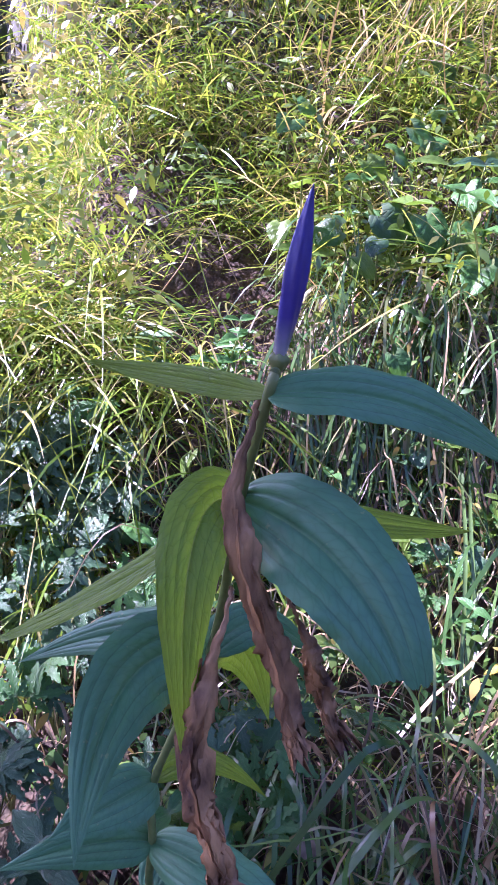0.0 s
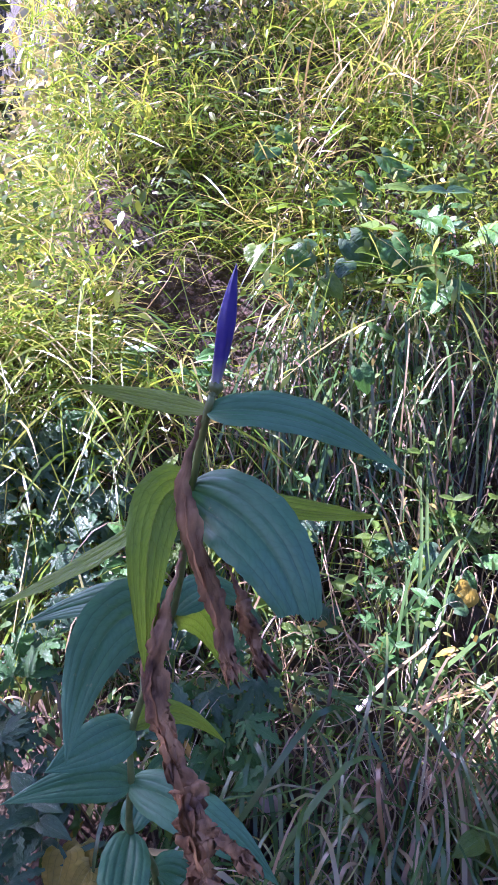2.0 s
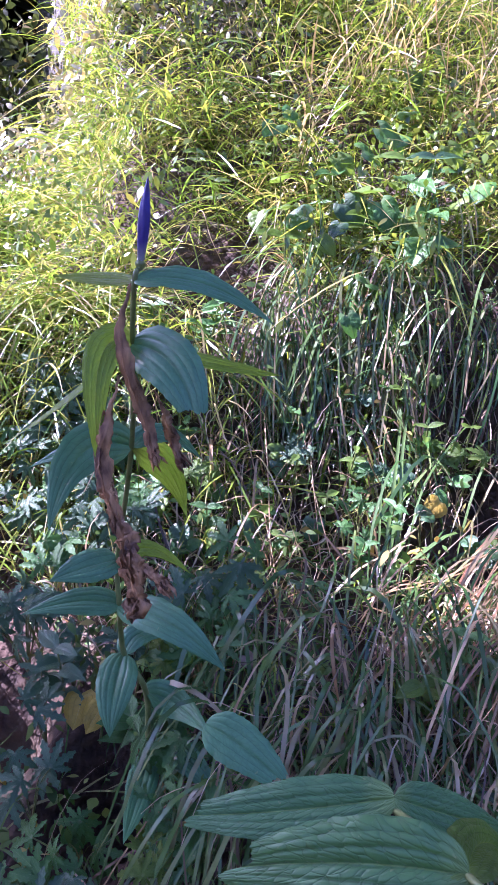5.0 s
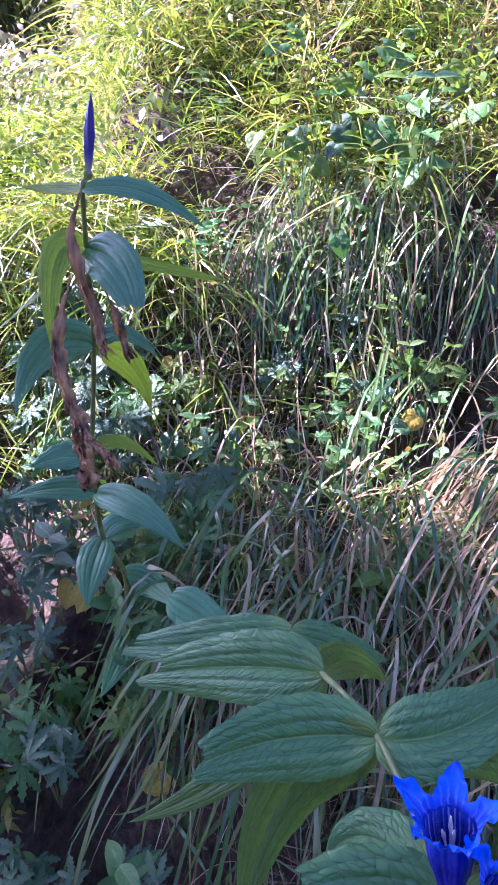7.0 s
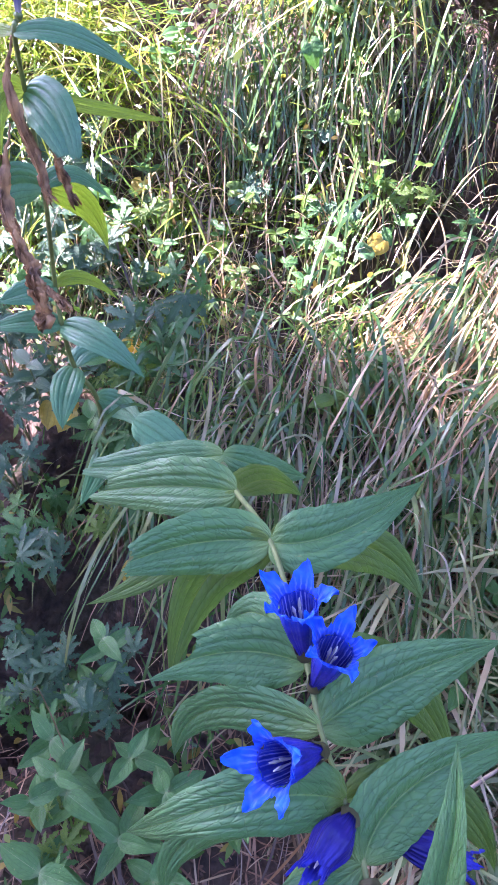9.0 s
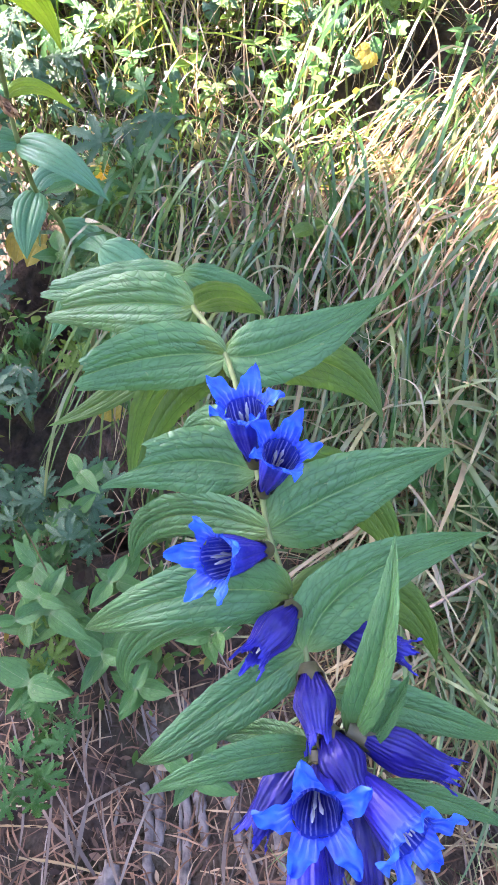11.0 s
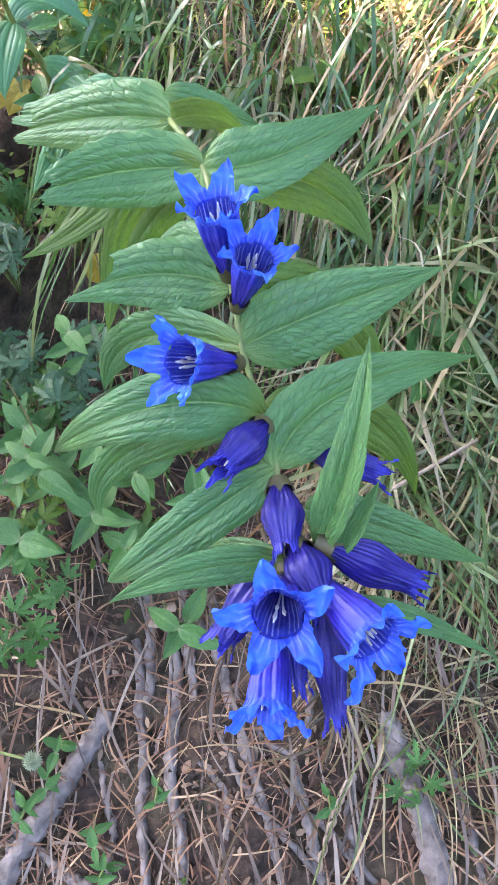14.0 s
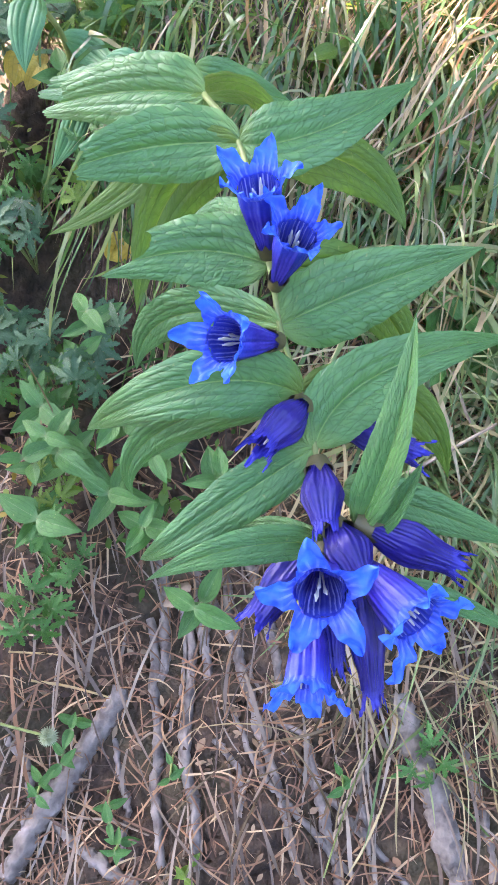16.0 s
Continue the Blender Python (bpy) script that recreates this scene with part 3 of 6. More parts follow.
def scatter(n, x0, x1, y0, y1, seed, clump=0.0, count=60):
    rng = np.random.default_rng(seed)
    x, y = rng.uniform(x0, x1, n), rng.uniform(y0, y1, n)
    if clump:
        cx, cy = rng.uniform(x0, x1, count), rng.uniform(y0, y1, count)
        k = rng.integers(0, count, n)
        g = rng.random(n) < 0.8
        x = np.where(g, cx[k] + rng.normal(0, clump, n), x)
        y = np.where(g, cy[k] + rng.normal(0, clump, n), y)
    keep = np.ones(n, bool)
    for hx, hy, hr in HOLLOWS:
        keep &= ((x - hx) / hr) ** 2 + ((y - hy) / hr) ** 2 > rng.uniform(0.6, 1.2, n)
    return x[keep], y[keep], rng


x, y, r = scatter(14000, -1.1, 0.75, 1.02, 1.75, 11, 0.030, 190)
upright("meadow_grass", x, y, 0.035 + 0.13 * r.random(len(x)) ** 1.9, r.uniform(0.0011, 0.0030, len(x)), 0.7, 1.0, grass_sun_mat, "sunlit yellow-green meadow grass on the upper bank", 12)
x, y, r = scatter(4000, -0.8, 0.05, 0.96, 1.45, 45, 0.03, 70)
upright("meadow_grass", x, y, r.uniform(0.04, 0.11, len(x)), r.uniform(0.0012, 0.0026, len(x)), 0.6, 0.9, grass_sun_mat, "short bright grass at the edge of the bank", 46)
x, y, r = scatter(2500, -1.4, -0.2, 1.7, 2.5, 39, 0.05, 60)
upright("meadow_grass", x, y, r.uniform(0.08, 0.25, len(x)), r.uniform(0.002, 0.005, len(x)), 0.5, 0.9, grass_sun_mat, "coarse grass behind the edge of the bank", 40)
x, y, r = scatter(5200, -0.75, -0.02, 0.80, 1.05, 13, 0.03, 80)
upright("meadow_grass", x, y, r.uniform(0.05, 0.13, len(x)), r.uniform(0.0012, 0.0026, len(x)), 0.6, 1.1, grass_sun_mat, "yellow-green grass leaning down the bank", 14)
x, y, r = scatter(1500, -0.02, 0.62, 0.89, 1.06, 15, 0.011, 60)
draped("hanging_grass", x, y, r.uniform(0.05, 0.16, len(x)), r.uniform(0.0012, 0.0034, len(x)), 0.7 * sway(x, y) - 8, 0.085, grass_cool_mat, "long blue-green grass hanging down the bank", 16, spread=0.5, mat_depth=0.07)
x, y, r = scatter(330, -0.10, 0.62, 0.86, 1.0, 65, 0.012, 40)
draped("hanging_grass", x, y, r.uniform(0.05, 0.18, len(x)), r.uniform(0.0010, 0.0026, len(x)), -8, 0.06, dead_shade_mat, "dead grass under the hanging blades, darkened to deepen the shade", 66, spread=0.5, mat_depth=0.05)
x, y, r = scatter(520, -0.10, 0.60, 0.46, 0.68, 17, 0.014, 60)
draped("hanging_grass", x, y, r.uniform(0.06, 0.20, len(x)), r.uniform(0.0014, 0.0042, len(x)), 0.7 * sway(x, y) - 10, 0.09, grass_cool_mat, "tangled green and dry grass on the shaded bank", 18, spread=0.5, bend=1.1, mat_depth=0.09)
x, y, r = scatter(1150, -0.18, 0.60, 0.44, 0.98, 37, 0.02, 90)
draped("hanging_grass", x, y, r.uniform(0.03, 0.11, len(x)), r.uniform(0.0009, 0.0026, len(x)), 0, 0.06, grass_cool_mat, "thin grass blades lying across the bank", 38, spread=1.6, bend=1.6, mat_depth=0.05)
x, y, r = scatter(1300, -0.12, 0.60, 0.52, 0.98, 67, 0.014, 80)
draped("bank_grass", x, y, r.uniform(0.03, 0.10, len(x)), r.uniform(0.0010, 0.0028, len(x)), 0, 0.06, grass_sun_mat, "fresh green blades bowing out of the bank", 68, spread=1.7, bend=1.7, mat_depth=0.05)
x, y, r = scatter(900, -0.20, 0.50, 0.64, 0.90, 101, 0.016, 80)
draped("tangled_grass", x, y, r.uniform(0.02, 0.09, len(x)), r.uniform(0.0007, 0.0020, len(x)), 0, 0.035, pale_straw_mat, "short tangle of pale dry grass on the middle of the bank", 102, spread=2.0, bend=2.0, mat_depth=0.05)
x, y, r = scatter(620, -0.22, 0.50, 0.64, 0.90, 103, 0.016, 70)
draped("tangled_grass", x, y, r.uniform(0.03, 0.10, len(x)), r.uniform(0.0008, 0.0020, len(x)), 0, 0.035, straw_mat, "short tangle of brown dry grass on the middle of the bank", 104, spread=1.9, bend=2.0, mat_depth=0.045)
x, y, r = scatter(900, -0.22, 0.50, 0.64, 0.92, 105, 0.018, 80)
upright("bank_grass", x, y, r.uniform(0.02, 0.075, len(x)), r.uniform(0.0010, 0.0026, len(x)), 0.8, 1.1, grass_cool_mat, "short fresh grass on the middle of the bank", 106)
x, y, r = scatter(1000, -0.04, 0.50, 0.46, 0.68, 79, 0.012, 60)
draped("hanging_grass", x, y, r.uniform(0.09, 0.26, len(x)), r.uniform(0.0012, 0.0038, len(x)), 0.5 * sway(x, y) - 12, 0.08, grass_cool_mat, "long grass strands hanging over the lower bank", 80, spread=0.35, bend=0.8, mat_depth=0.06)
x, y, r = scatter(500, -0.06, 0.46, 0.42, 0.68, 107, 0.013, 60)
draped("dry_grass", x, y, r.uniform(0.04, 0.17, len(x)), r.uniform(0.0005, 0.0016, len(x)), -14, 0.06, pale_straw_mat, "fine bleached strands straggling over the lower bank", 108, spread=0.7, bend=1.3, mat_depth=0.07)
x, y, r = scatter(300, 0.02, 0.46, 0.40, 0.62, 109, 0.016, 40)
draped("bank_grass", x, y, r.uniform(0.04, 0.14, len(x)), r.uniform(0.0010, 0.0030, len(x)), -10, 0.07, grass_foot_mat, "green blades bowing over the lower bank", 110, spread=1.2, bend=1.6, mat_depth=0.06)
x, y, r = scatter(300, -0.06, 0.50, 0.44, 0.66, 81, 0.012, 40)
draped("dry_grass", x, y, r.uniform(0.06, 0.20, len(x)), r.uniform(0.0008, 0.0022, len(x)), -10, 0.06, dead_shade_mat, "dead brown strands hanging over the lower bank", 82, spread=0.45, bend=0.8, mat_depth=0.06)
x, y, r = scatter(760, 0.17, 0.46, 0.56, 0.74, 19, 0.014, 26)
draped("dry_grass", x, y, r.uniform(0.15, 0.33, len(x)), r.uniform(0.0008, 0.0024, len(x)), -43, 0.07, straw_mat, "swept tuft of dry straw-coloured grass", 20, spread=0.18, bend=0.35, mat_depth=0.06)
x, y, r = scatter(260, 0.18, 0.52, 0.56, 0.84, 69, 0.014, 26)
draped("hanging_grass", x, y, r.uniform(0.16, 0.36, len(x)), r.uniform(0.0018, 0.0040, len(x)), -45, 0.085, grass_cool_mat, "long green blades over the dry tuft", 70, spread=0.2, mat_depth=0.035)
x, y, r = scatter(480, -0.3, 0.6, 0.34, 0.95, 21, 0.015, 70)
draped("dry_grass", x, y, r.uniform(0.05, 0.20, len(x)), r.uniform(0.0008, 0.0026, len(x)), 0, 0.05, dead_shade_mat, "loose dry grass blades among the green", 22, spread=1.3, bend=1.2, mat_depth=0.05)
x, y, r = scatter(2000, 0.13, 0.50, 0.22, 0.52, 23, 0.018, 60)
upright("bank_grass", x, y, r.uniform(0.06, 0.17, len(x)), r.uniform(0.0016, 0.0044, len(x)), 0.45, 0.8, grass_foot_mat, "green grass tufts at the foot of the bank", 24)
x, y, r = scatter(900, 0.10, 0.52, 0.20, 0.52, 71, 0.018, 50)
draped("dry_grass", x, y, r.uniform(0.05, 0.17, len(x)), r.uniform(0.0010, 0.0028, len(x)), -20, 0.05, straw_mat, "brown dry grass at the foot of the bank", 72, spread=0.8)
x, y, r = scatter(380, -0.45, 0.12, 0.30, 0.60, 25, 0.02, 40)
upright("bank_grass", x, y, r.uniform(0.03, 0.09, len(x)), r.uniform(0.0012, 0.0034, len(x)), 0.6, 0.9, grass_cool_mat, "short green grass among the herbs", 26)
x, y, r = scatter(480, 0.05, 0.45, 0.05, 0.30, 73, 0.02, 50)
draped("dry_grass", x, y, r.uniform(0.04, 0.14, len(x)), r.uniform(0.0008, 0.0022, len(x)), -10, 0.03, dead_shade_mat, "thin dry grass straggling over the bare earth", 74, spread=0.9)
x, y, r = scatter(300, 0.08, 0.45, 0.05, 0.28, 75, 0.02, 30)
upright("bank_grass", x, y, r.uniform(0.03, 0.09, len(x)), r.uniform(0.0010, 0.0024, len(x)), 0.6, 1.0, grass_foot_mat, "thin green grass at the edge of the bare earth", 76)
x, y, r = scatter(420, 0.02, 0.75, 1.28, 1.75, 77, 0.02, 30)
upright("dry_grass", x, y, r.uniform(0.08, 0.22, len(x)), r.uniform(0.0012, 0.0036, len(x)), 0.3, 0.5, pale_straw_mat, "pale dry stems standing on the upper bank", 78)
x, y, r = scatter(6500, -0.5, 0.5, -0.25, 0.40, 27)
draped("needle_litter", x, y, r.uniform(0.012, 0.07, len(x)), r.uniform(0.0008, 0.0019, len(x)), 0, 0.006, needle_mat, "brown needles and dry stalks on bare earth", 28, segs=5, spread=2.2)
x, y, r = scatter(340, -0.4, 0.4, -0.12, 0.30, 29)
draped("dead_grass", x, y, r.uniform(0.05, 0.18, len(x)), r.uniform(0.0010, 0.0036, len(x)), 4, 0.010, fibre_mat, "matted dead grass and root fibres on the earth", 30, segs=9, spread=0.30)


def leaflets(name, n, x0, x1, y0, y1, size, lift, mat, label, seed):
    """Many tiny oval leaves of creeping weeds, too small to count."""
    rng = np.random.default_rng(seed)
    cx, cy = rng.uniform(x0, x1, n // 25), rng.uniform(y0, y1, n // 25)
    k = rng.integers(0, n // 25, n)
    px, py = cx[k] + rng.normal(0, 0.022, n), cy[k] + rng.normal(0, 0.022, n)
    keep = np.ones(n, bool)
    for hx, hy, hr in HOLLOWS:
        keep &= ((px - hx) / hr) ** 2 + ((py - hy) / hr) ** 2 > 0.8
    px, py = px[keep], py[keep]
    n = len(px)
    p = np.stack([px, py, ground_z(px, py) + lift * rng.random(n) ** 0.7], -1)
    d = rng.normal(0, 1, (n, 3)) + np.array([0, -0.5, 0])
    d /= np.linalg.norm(d, axis=1)[:, None]
    sd = np.cross(d, np.array([0, -0.5, 0.85]) + rng.normal(0, 0.4, (n, 3)))
    sd /= np.linalg.norm(sd, axis=1)[:, None]
    L = size * rng.uniform(0.5, 1.3, n)
    e = np.linspace(0, 1, 5)[None, :, None]
    cen = p[:, None] + d[:, None] * L[:, None, None] * e - np.array([0, 0, 0.3]) * L[:, None, None] * e ** 2
    w = L[:, None] * rng.uniform(0.28, 0.55, n)[:, None] * np.array([0.12, 0.8, 1.0, 0.62, 0.03])[None]
    return ribbons(name, cen, sd, w, mat, label, "weeds")


leaflets("litter_flakes", 5200, -0.45, 0.45, -0.22, 0.34, 0.010, 0.006, flake_mat, "small brown flakes of bark and dead leaf on the earth", 94)
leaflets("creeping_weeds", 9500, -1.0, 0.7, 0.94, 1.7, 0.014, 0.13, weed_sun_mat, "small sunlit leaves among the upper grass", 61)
leaflets("low_shrub", 3600, -0.62, 0.02, 1.52, 1.95, 0.020, 0.20, shrub_pale_mat, "pale leaves of low shrubs at the top of the bank", 91)
leaflets("low_shrub", 3200, -0.85, -0.15, 2.1, 3.3, 0.034, 0.34, shrub_pale_mat, "pale leaves of shrubs beyond the top of the bank", 92)
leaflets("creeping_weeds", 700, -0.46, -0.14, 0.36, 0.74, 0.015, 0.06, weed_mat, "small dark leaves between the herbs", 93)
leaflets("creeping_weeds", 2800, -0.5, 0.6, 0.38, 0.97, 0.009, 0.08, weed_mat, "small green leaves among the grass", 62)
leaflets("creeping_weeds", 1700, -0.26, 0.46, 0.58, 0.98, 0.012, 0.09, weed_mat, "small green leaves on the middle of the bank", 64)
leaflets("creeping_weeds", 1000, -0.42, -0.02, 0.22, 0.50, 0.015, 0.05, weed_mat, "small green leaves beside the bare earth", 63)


# ---- gentians ----
blooming = thing("gentian_plant", "willow gentian arching from the bank with vivid blue trumpet flowers", "plant", "gentians")
bp = curve_points([(-0.03, 0.47, 0.78), (-0.022, 0.42, 0.88), (-0.01, 0.35, 0.985), (0.001, 0.289, 1.044), (0.0092, 0.2353, 1.0748), (0.0236, 0.2007, 1.0802), (0.0346, 0.1445, 1.0779), (0.0381, 0.1240, 1.0722), (0.0451, 0.1044, 1.0619), (0.0492, 0.0856, 1.0607), (0.0513, 0.0579, 1.0505)], 60)
tv, tf = tube(bp, [0.0018, 0.0014, 0.0011, 0.0009, 0.0009], 10)
mesh_ob("stem", tv, tf, stem_mat, blooming)
budding = thing("gentian_plant", "willow gentian with one violet bud and brown withered flowers", "plant", "gentians", (0.0035, -0.0030, -0.0068))
ap = curve_points([(-0.112, 0.55, 0.77), (-0.1178, 0.5181, 0.8693), (-0.1170, 0.5071, 0.9333), (-0.1301, 0.5034, 0.9679), (-0.1292, 0.4873, 1.0175), (-0.1284, 0.4861, 1.0511), (-0.1117, 0.4424, 1.1417), (-0.1070, 0.4230, 1.2007), (-0.1034, 0.4097, 1.2318), (-0.1013, 0.4141, 1.2365)], 60)
tv, tf = tube(ap, [0.0024, 0.0021, 0.0017, 0.0013, 0.0012], 10)
mesh_ob("stem", tv, tf, stem_mat, budding)
# flowering plant: leaves in pairs up the arching stem
gentian_leaf(blooming, (0.0092, 0.2353, 1.0748), (-0.0244, 0.2476, 1.0669), (-0.0644, 0.2634, 1.0472), 0.0280, (0.0, -0.72, 0.69), cut=(0.86, 0.74))
gentian_leaf(blooming, (0.0092, 0.2353, 1.0748), (0.0249, 0.2617, 1.0577), (0.0424, 0.2690, 1.0387), 0.0190, (0.0, -0.45, 0.89), mat=leaf_pale_mat)
gentian_leaf(blooming, (0.0014, 0.2886, 1.0501), (0.0257, 0.2866, 1.0419), (0.0467, 0.2900, 1.0324), 0.0190, UP)
gentian_leaf(blooming, (0.0014, 0.2886, 1.0501), (-0.0390, 0.2963, 1.0373), (-0.0784, 0.3061, 1.0256), 0.0230, UP, cut=(0.85, 0.78))
gentian_leaf(blooming, (0.0236, 0.2007, 1.0802), (-0.0082, 0.2040, 1.0754), (-0.0369, 0.1923, 1.0753), 0.0275, (0.0, -0.72, 0.69), cut=(0.84, 0.77))
gentian_leaf(blooming, (0.0236, 0.2007, 1.0802), (0.0515, 0.2014, 1.0852), (0.0911, 0.2307, 1.0859), 0.0265, UP, fold=0.25)
gentian_leaf(blooming, (0.0236, 0.2007, 1.0802), (0.0692, 0.2186, 1.0558), (0.0930, 0.2034, 1.0356), 0.0260, UP, mat=leaf_pale_mat)
gentian_leaf(blooming, (0.0092, 0.2353, 1.0748), (-0.0230, 0.2223, 1.0408), (-0.0651, 0.2217, 1.0117), 0.0160, UP, mat=leaf_pale_mat)
gentian_leaf(blooming, (0.0236, 0.2007, 1.0802), (-0.0059, 0.2046, 1.0479), (-0.0214, 0.1817, 1.0059), 0.0260, FRONT, mat=leaf_pale_mat)
gentian_leaf(blooming, (0.0346, 0.1445, 1.0779), (0.0081, 0.1496, 1.0785), (-0.0208, 0.1413, 1.0761), 0.0250, UP, cut=(0.93, 0.66))
gentian_leaf(blooming, (0.0381, 0.1240, 1.0722), (0.0005, 0.1413, 1.0534), (-0.0148, 0.1365, 1.0276), 0.0210, FRONT)
gentian_leaf(blooming, (0.0381, 0.1240, 1.0722), (0.0702, 0.1460, 1.0670), (0.1076, 0.1552, 1.0764), 0.0285, UP)
gentian_leaf(blooming, (0.0346, 0.1445, 1.0779), (0.0725, 0.1516, 1.0534), (0.0949, 0.1341, 1.0203), 0.0240, UP, mat=leaf_pale_mat)
gentian_leaf(blooming, (0.0346, 0.1445, 1.0779), (0.0182, 0.1720, 1.0706), (0.0044, 0.1719, 1.0591), 0.0200, UP)
gentian_leaf(blooming, (0.0451, 0.1044, 1.0619), (0.0106, 0.0981, 1.0753), (-0.0359, 0.1009, 1.0348), 0.0225, UP, curl=0.01)
gentian_leaf(blooming, (0.0451, 0.1044, 1.0619), (-0.0045, 0.1076, 1.0291), (-0.0160, 0.0914, 1.0083), 0.0170, FRONT, curl=0.006)
gentian_leaf(blooming, (0.0492, 0.0856, 1.0607), (0.0700, 0.1070, 1.0707), (0.1187, 0.1240, 1.0688), 0.0225, UP, fold=0.3, curl=0.006)
gentian_leaf(blooming, (0.0451, 0.1044, 1.0619), (0.0833, 0.1130, 1.0437), (0.1048, 0.0949, 1.0159), 0.0200, UP, mat=leaf_pale_mat, curl=0.008)
gentian_leaf(blooming, (0.0492, 0.0856, 1.0607), (0.0184, 0.0700, 1.0448), (-0.0128, 0.0570, 1.0212), 0.0175, UP, curl=0.012)
gentian_leaf(blooming, (0.0492, 0.0856, 1.0607), (0.0368, 0.0900, 1.0401), (0.0213, 0.0866, 1.0267), 0.0140, UP)
gentian_leaf(blooming, (0.0513, 0.0579, 1.0505), (0.0239, 0.0514, 1.0606), (-0.0016, 0.0460, 1.0483), 0.0115, UP)
gentian_leaf(blooming, (0.0575, 0.0724, 1.0589), (0.0842, 0.0694, 1.0502), (0.1215, 0.0612, 1.0373), 0.0155, UP, curl=0.008)
gentian_leaf(blooming, (0.0613, 0.0598, 1.0596), (0.0686, 0.0759, 1.0885), (0.0730, 0.1015, 1.1067), 0.0125, SIDE, fold=0.5)
gentian_leaf(blooming, (0.0661, 0.0564, 1.0611), (0.0720, 0.0623, 1.0742), (0.0759, 0.0682, 1.0853), 0.0065, SIDE, fold=0.5)
gentian_leaf(blooming, (0.0696, 0.0498, 1.0389), (0.0977, 0.0478, 1.0239), (0.1260, 0.0410, 1.0060), 0.0085, UP)
gentian_leaf(blooming, (0.0513, 0.0579, 1.0505), (0.0330, 0.0673, 1.0352), (0.0170, 0.0692, 1.0270), 0.0120, UP)
# flowers: foot, mouth, spread of the lobes, how far open, turn
gentian_flower(blooming, (0.0338, 0.1461, 1.0819), (0.0303, 0.1480, 1.1076), 0.0330, 0.80, 20)
gentian_flower(blooming, (0.0368, 0.1359, 1.0785), (0.0419, 0.1341, 1.1019), 0.0310, 0.85, 0)
gentian_flower(blooming, (0.0366, 0.1115, 1.0804), (0.0214, 0.0997, 1.0963), 0.0330, 0.82, 10)
gentian_flower(blooming, (0.0461, 0.0978, 1.0673), (0.0338, 0.0822, 1.0699), 0.0160, 0.45, 30)
gentian_flower(blooming, (0.0495, 0.0778, 1.0654), (0.0513, 0.0590, 1.0638), 0.0160, 0.25, 0)
gentian_flower(blooming, (0.0584, 0.0964, 1.0552), (0.0809, 0.0885, 1.0531), 0.0140, 0.50, 15)
gentian_flower(blooming, (0.0543, 0.0598, 1.0606), (0.0601, 0.0421, 1.0645), 0.0170, 0.22, 40)
gentian_flower(blooming, (0.0613, 0.0600, 1.0615), (0.0872, 0.0502, 1.0575), 0.0160, 0.25, 10)
gentian_flower(blooming, (0.0509, 0.0520, 1.0525), (0.0483, 0.0354, 1.0707), 0.0400, 1.00, 24)
gentian_flower(blooming, (0.0588, 0.0512, 1.0580), (0.0733, 0.0299, 1.0690), 0.0390, 1.00, 50)
gentian_flower(blooming, (0.0483, 0.0443, 1.0477), (0.0459, 0.0165, 1.0498), 0.0310, 0.90, 0)
gentian_flower(blooming, (0.0619, 0.0482, 1.0530), (0.0656, 0.0175, 1.0388), 0.0130, 0.22, 30)
gentian_flower(blooming, (0.0482, 0.0596, 1.0458), (0.0334, 0.0407, 1.0360), 0.0165, 0.50, 15)
gentian_flower(blooming, (0.0513, 0.0552, 1.0553), (0.0541, 0.0256, 1.0434), 0.0135, 0.30, 60)
# budding plant: leaves
gentian_leaf(budding, (-0.1034, 0.4097, 1.2318), (-0.0727, 0.4031, 1.2312), (-0.0417, 0.4035, 1.2129), 0.0150, UP, fold=0.15)
gentian_leaf(budding, (-0.1034, 0.4097, 1.2318), (-0.1260, 0.4338, 1.2291), (-0.1470, 0.4493, 1.2281), 0.0068, FRONT, fold=0.1, mat=leaf_lit_mat)
gentian_leaf(budding, (-0.1070, 0.4230, 1.2007), (-0.0881, 0.3954, 1.1982), (-0.0771, 0.3757, 1.1809), 0.0260, FRONT, cut=(0.80, 0.76))
gentian_leaf(budding, (-0.1070, 0.4230, 1.2007), (-0.0660, 0.4370, 1.1870), (-0.0331, 0.4510, 1.1771), 0.0110, UP, mat=leaf_lit_mat)
gentian_leaf(budding, (-0.1070, 0.4230, 1.2007), (-0.1196, 0.4026, 1.1968), (-0.1197, 0.3842, 1.1491), 0.0170, FRONT, mat=leaf_lit_mat)
gentian_leaf(budding, (-0.1070, 0.4230, 1.2007), (-0.1443, 0.4331, 1.1679), (-0.1860, 0.4550, 1.1350), 0.0130, FLAT, mat=leaf_lit_mat)
gentian_leaf(budding, (-0.1117, 0.4424, 1.1417), (-0.1356, 0.4267, 1.1432), (-0.1461, 0.3915, 1.1189), 0.0260, FRONT)
gentian_leaf(budding, (-0.1117, 0.4424, 1.1417), (-0.0961, 0.4810, 1.1128), (-0.0854, 0.4824, 1.0804), 0.0190, FRONT, mat=leaf_lit_mat)
gentian_leaf(budding, (-0.1117, 0.4424, 1.1417), (-0.0957, 0.4524, 1.1457), (-0.0757, 0.4584, 1.1277), 0.0150, UP)
gentian_leaf(budding, (-0.1117, 0.4424, 1.1417), (-0.1367, 0.4624, 1.1357), (-0.1737, 0.4724, 1.1177), 0.0180, UP)
gentian_leaf(budding, (-0.1284, 0.4861, 1.0511), (-0.1466, 0.4715, 1.0535), (-0.1653, 0.4606, 1.0510), 0.0240, UP)
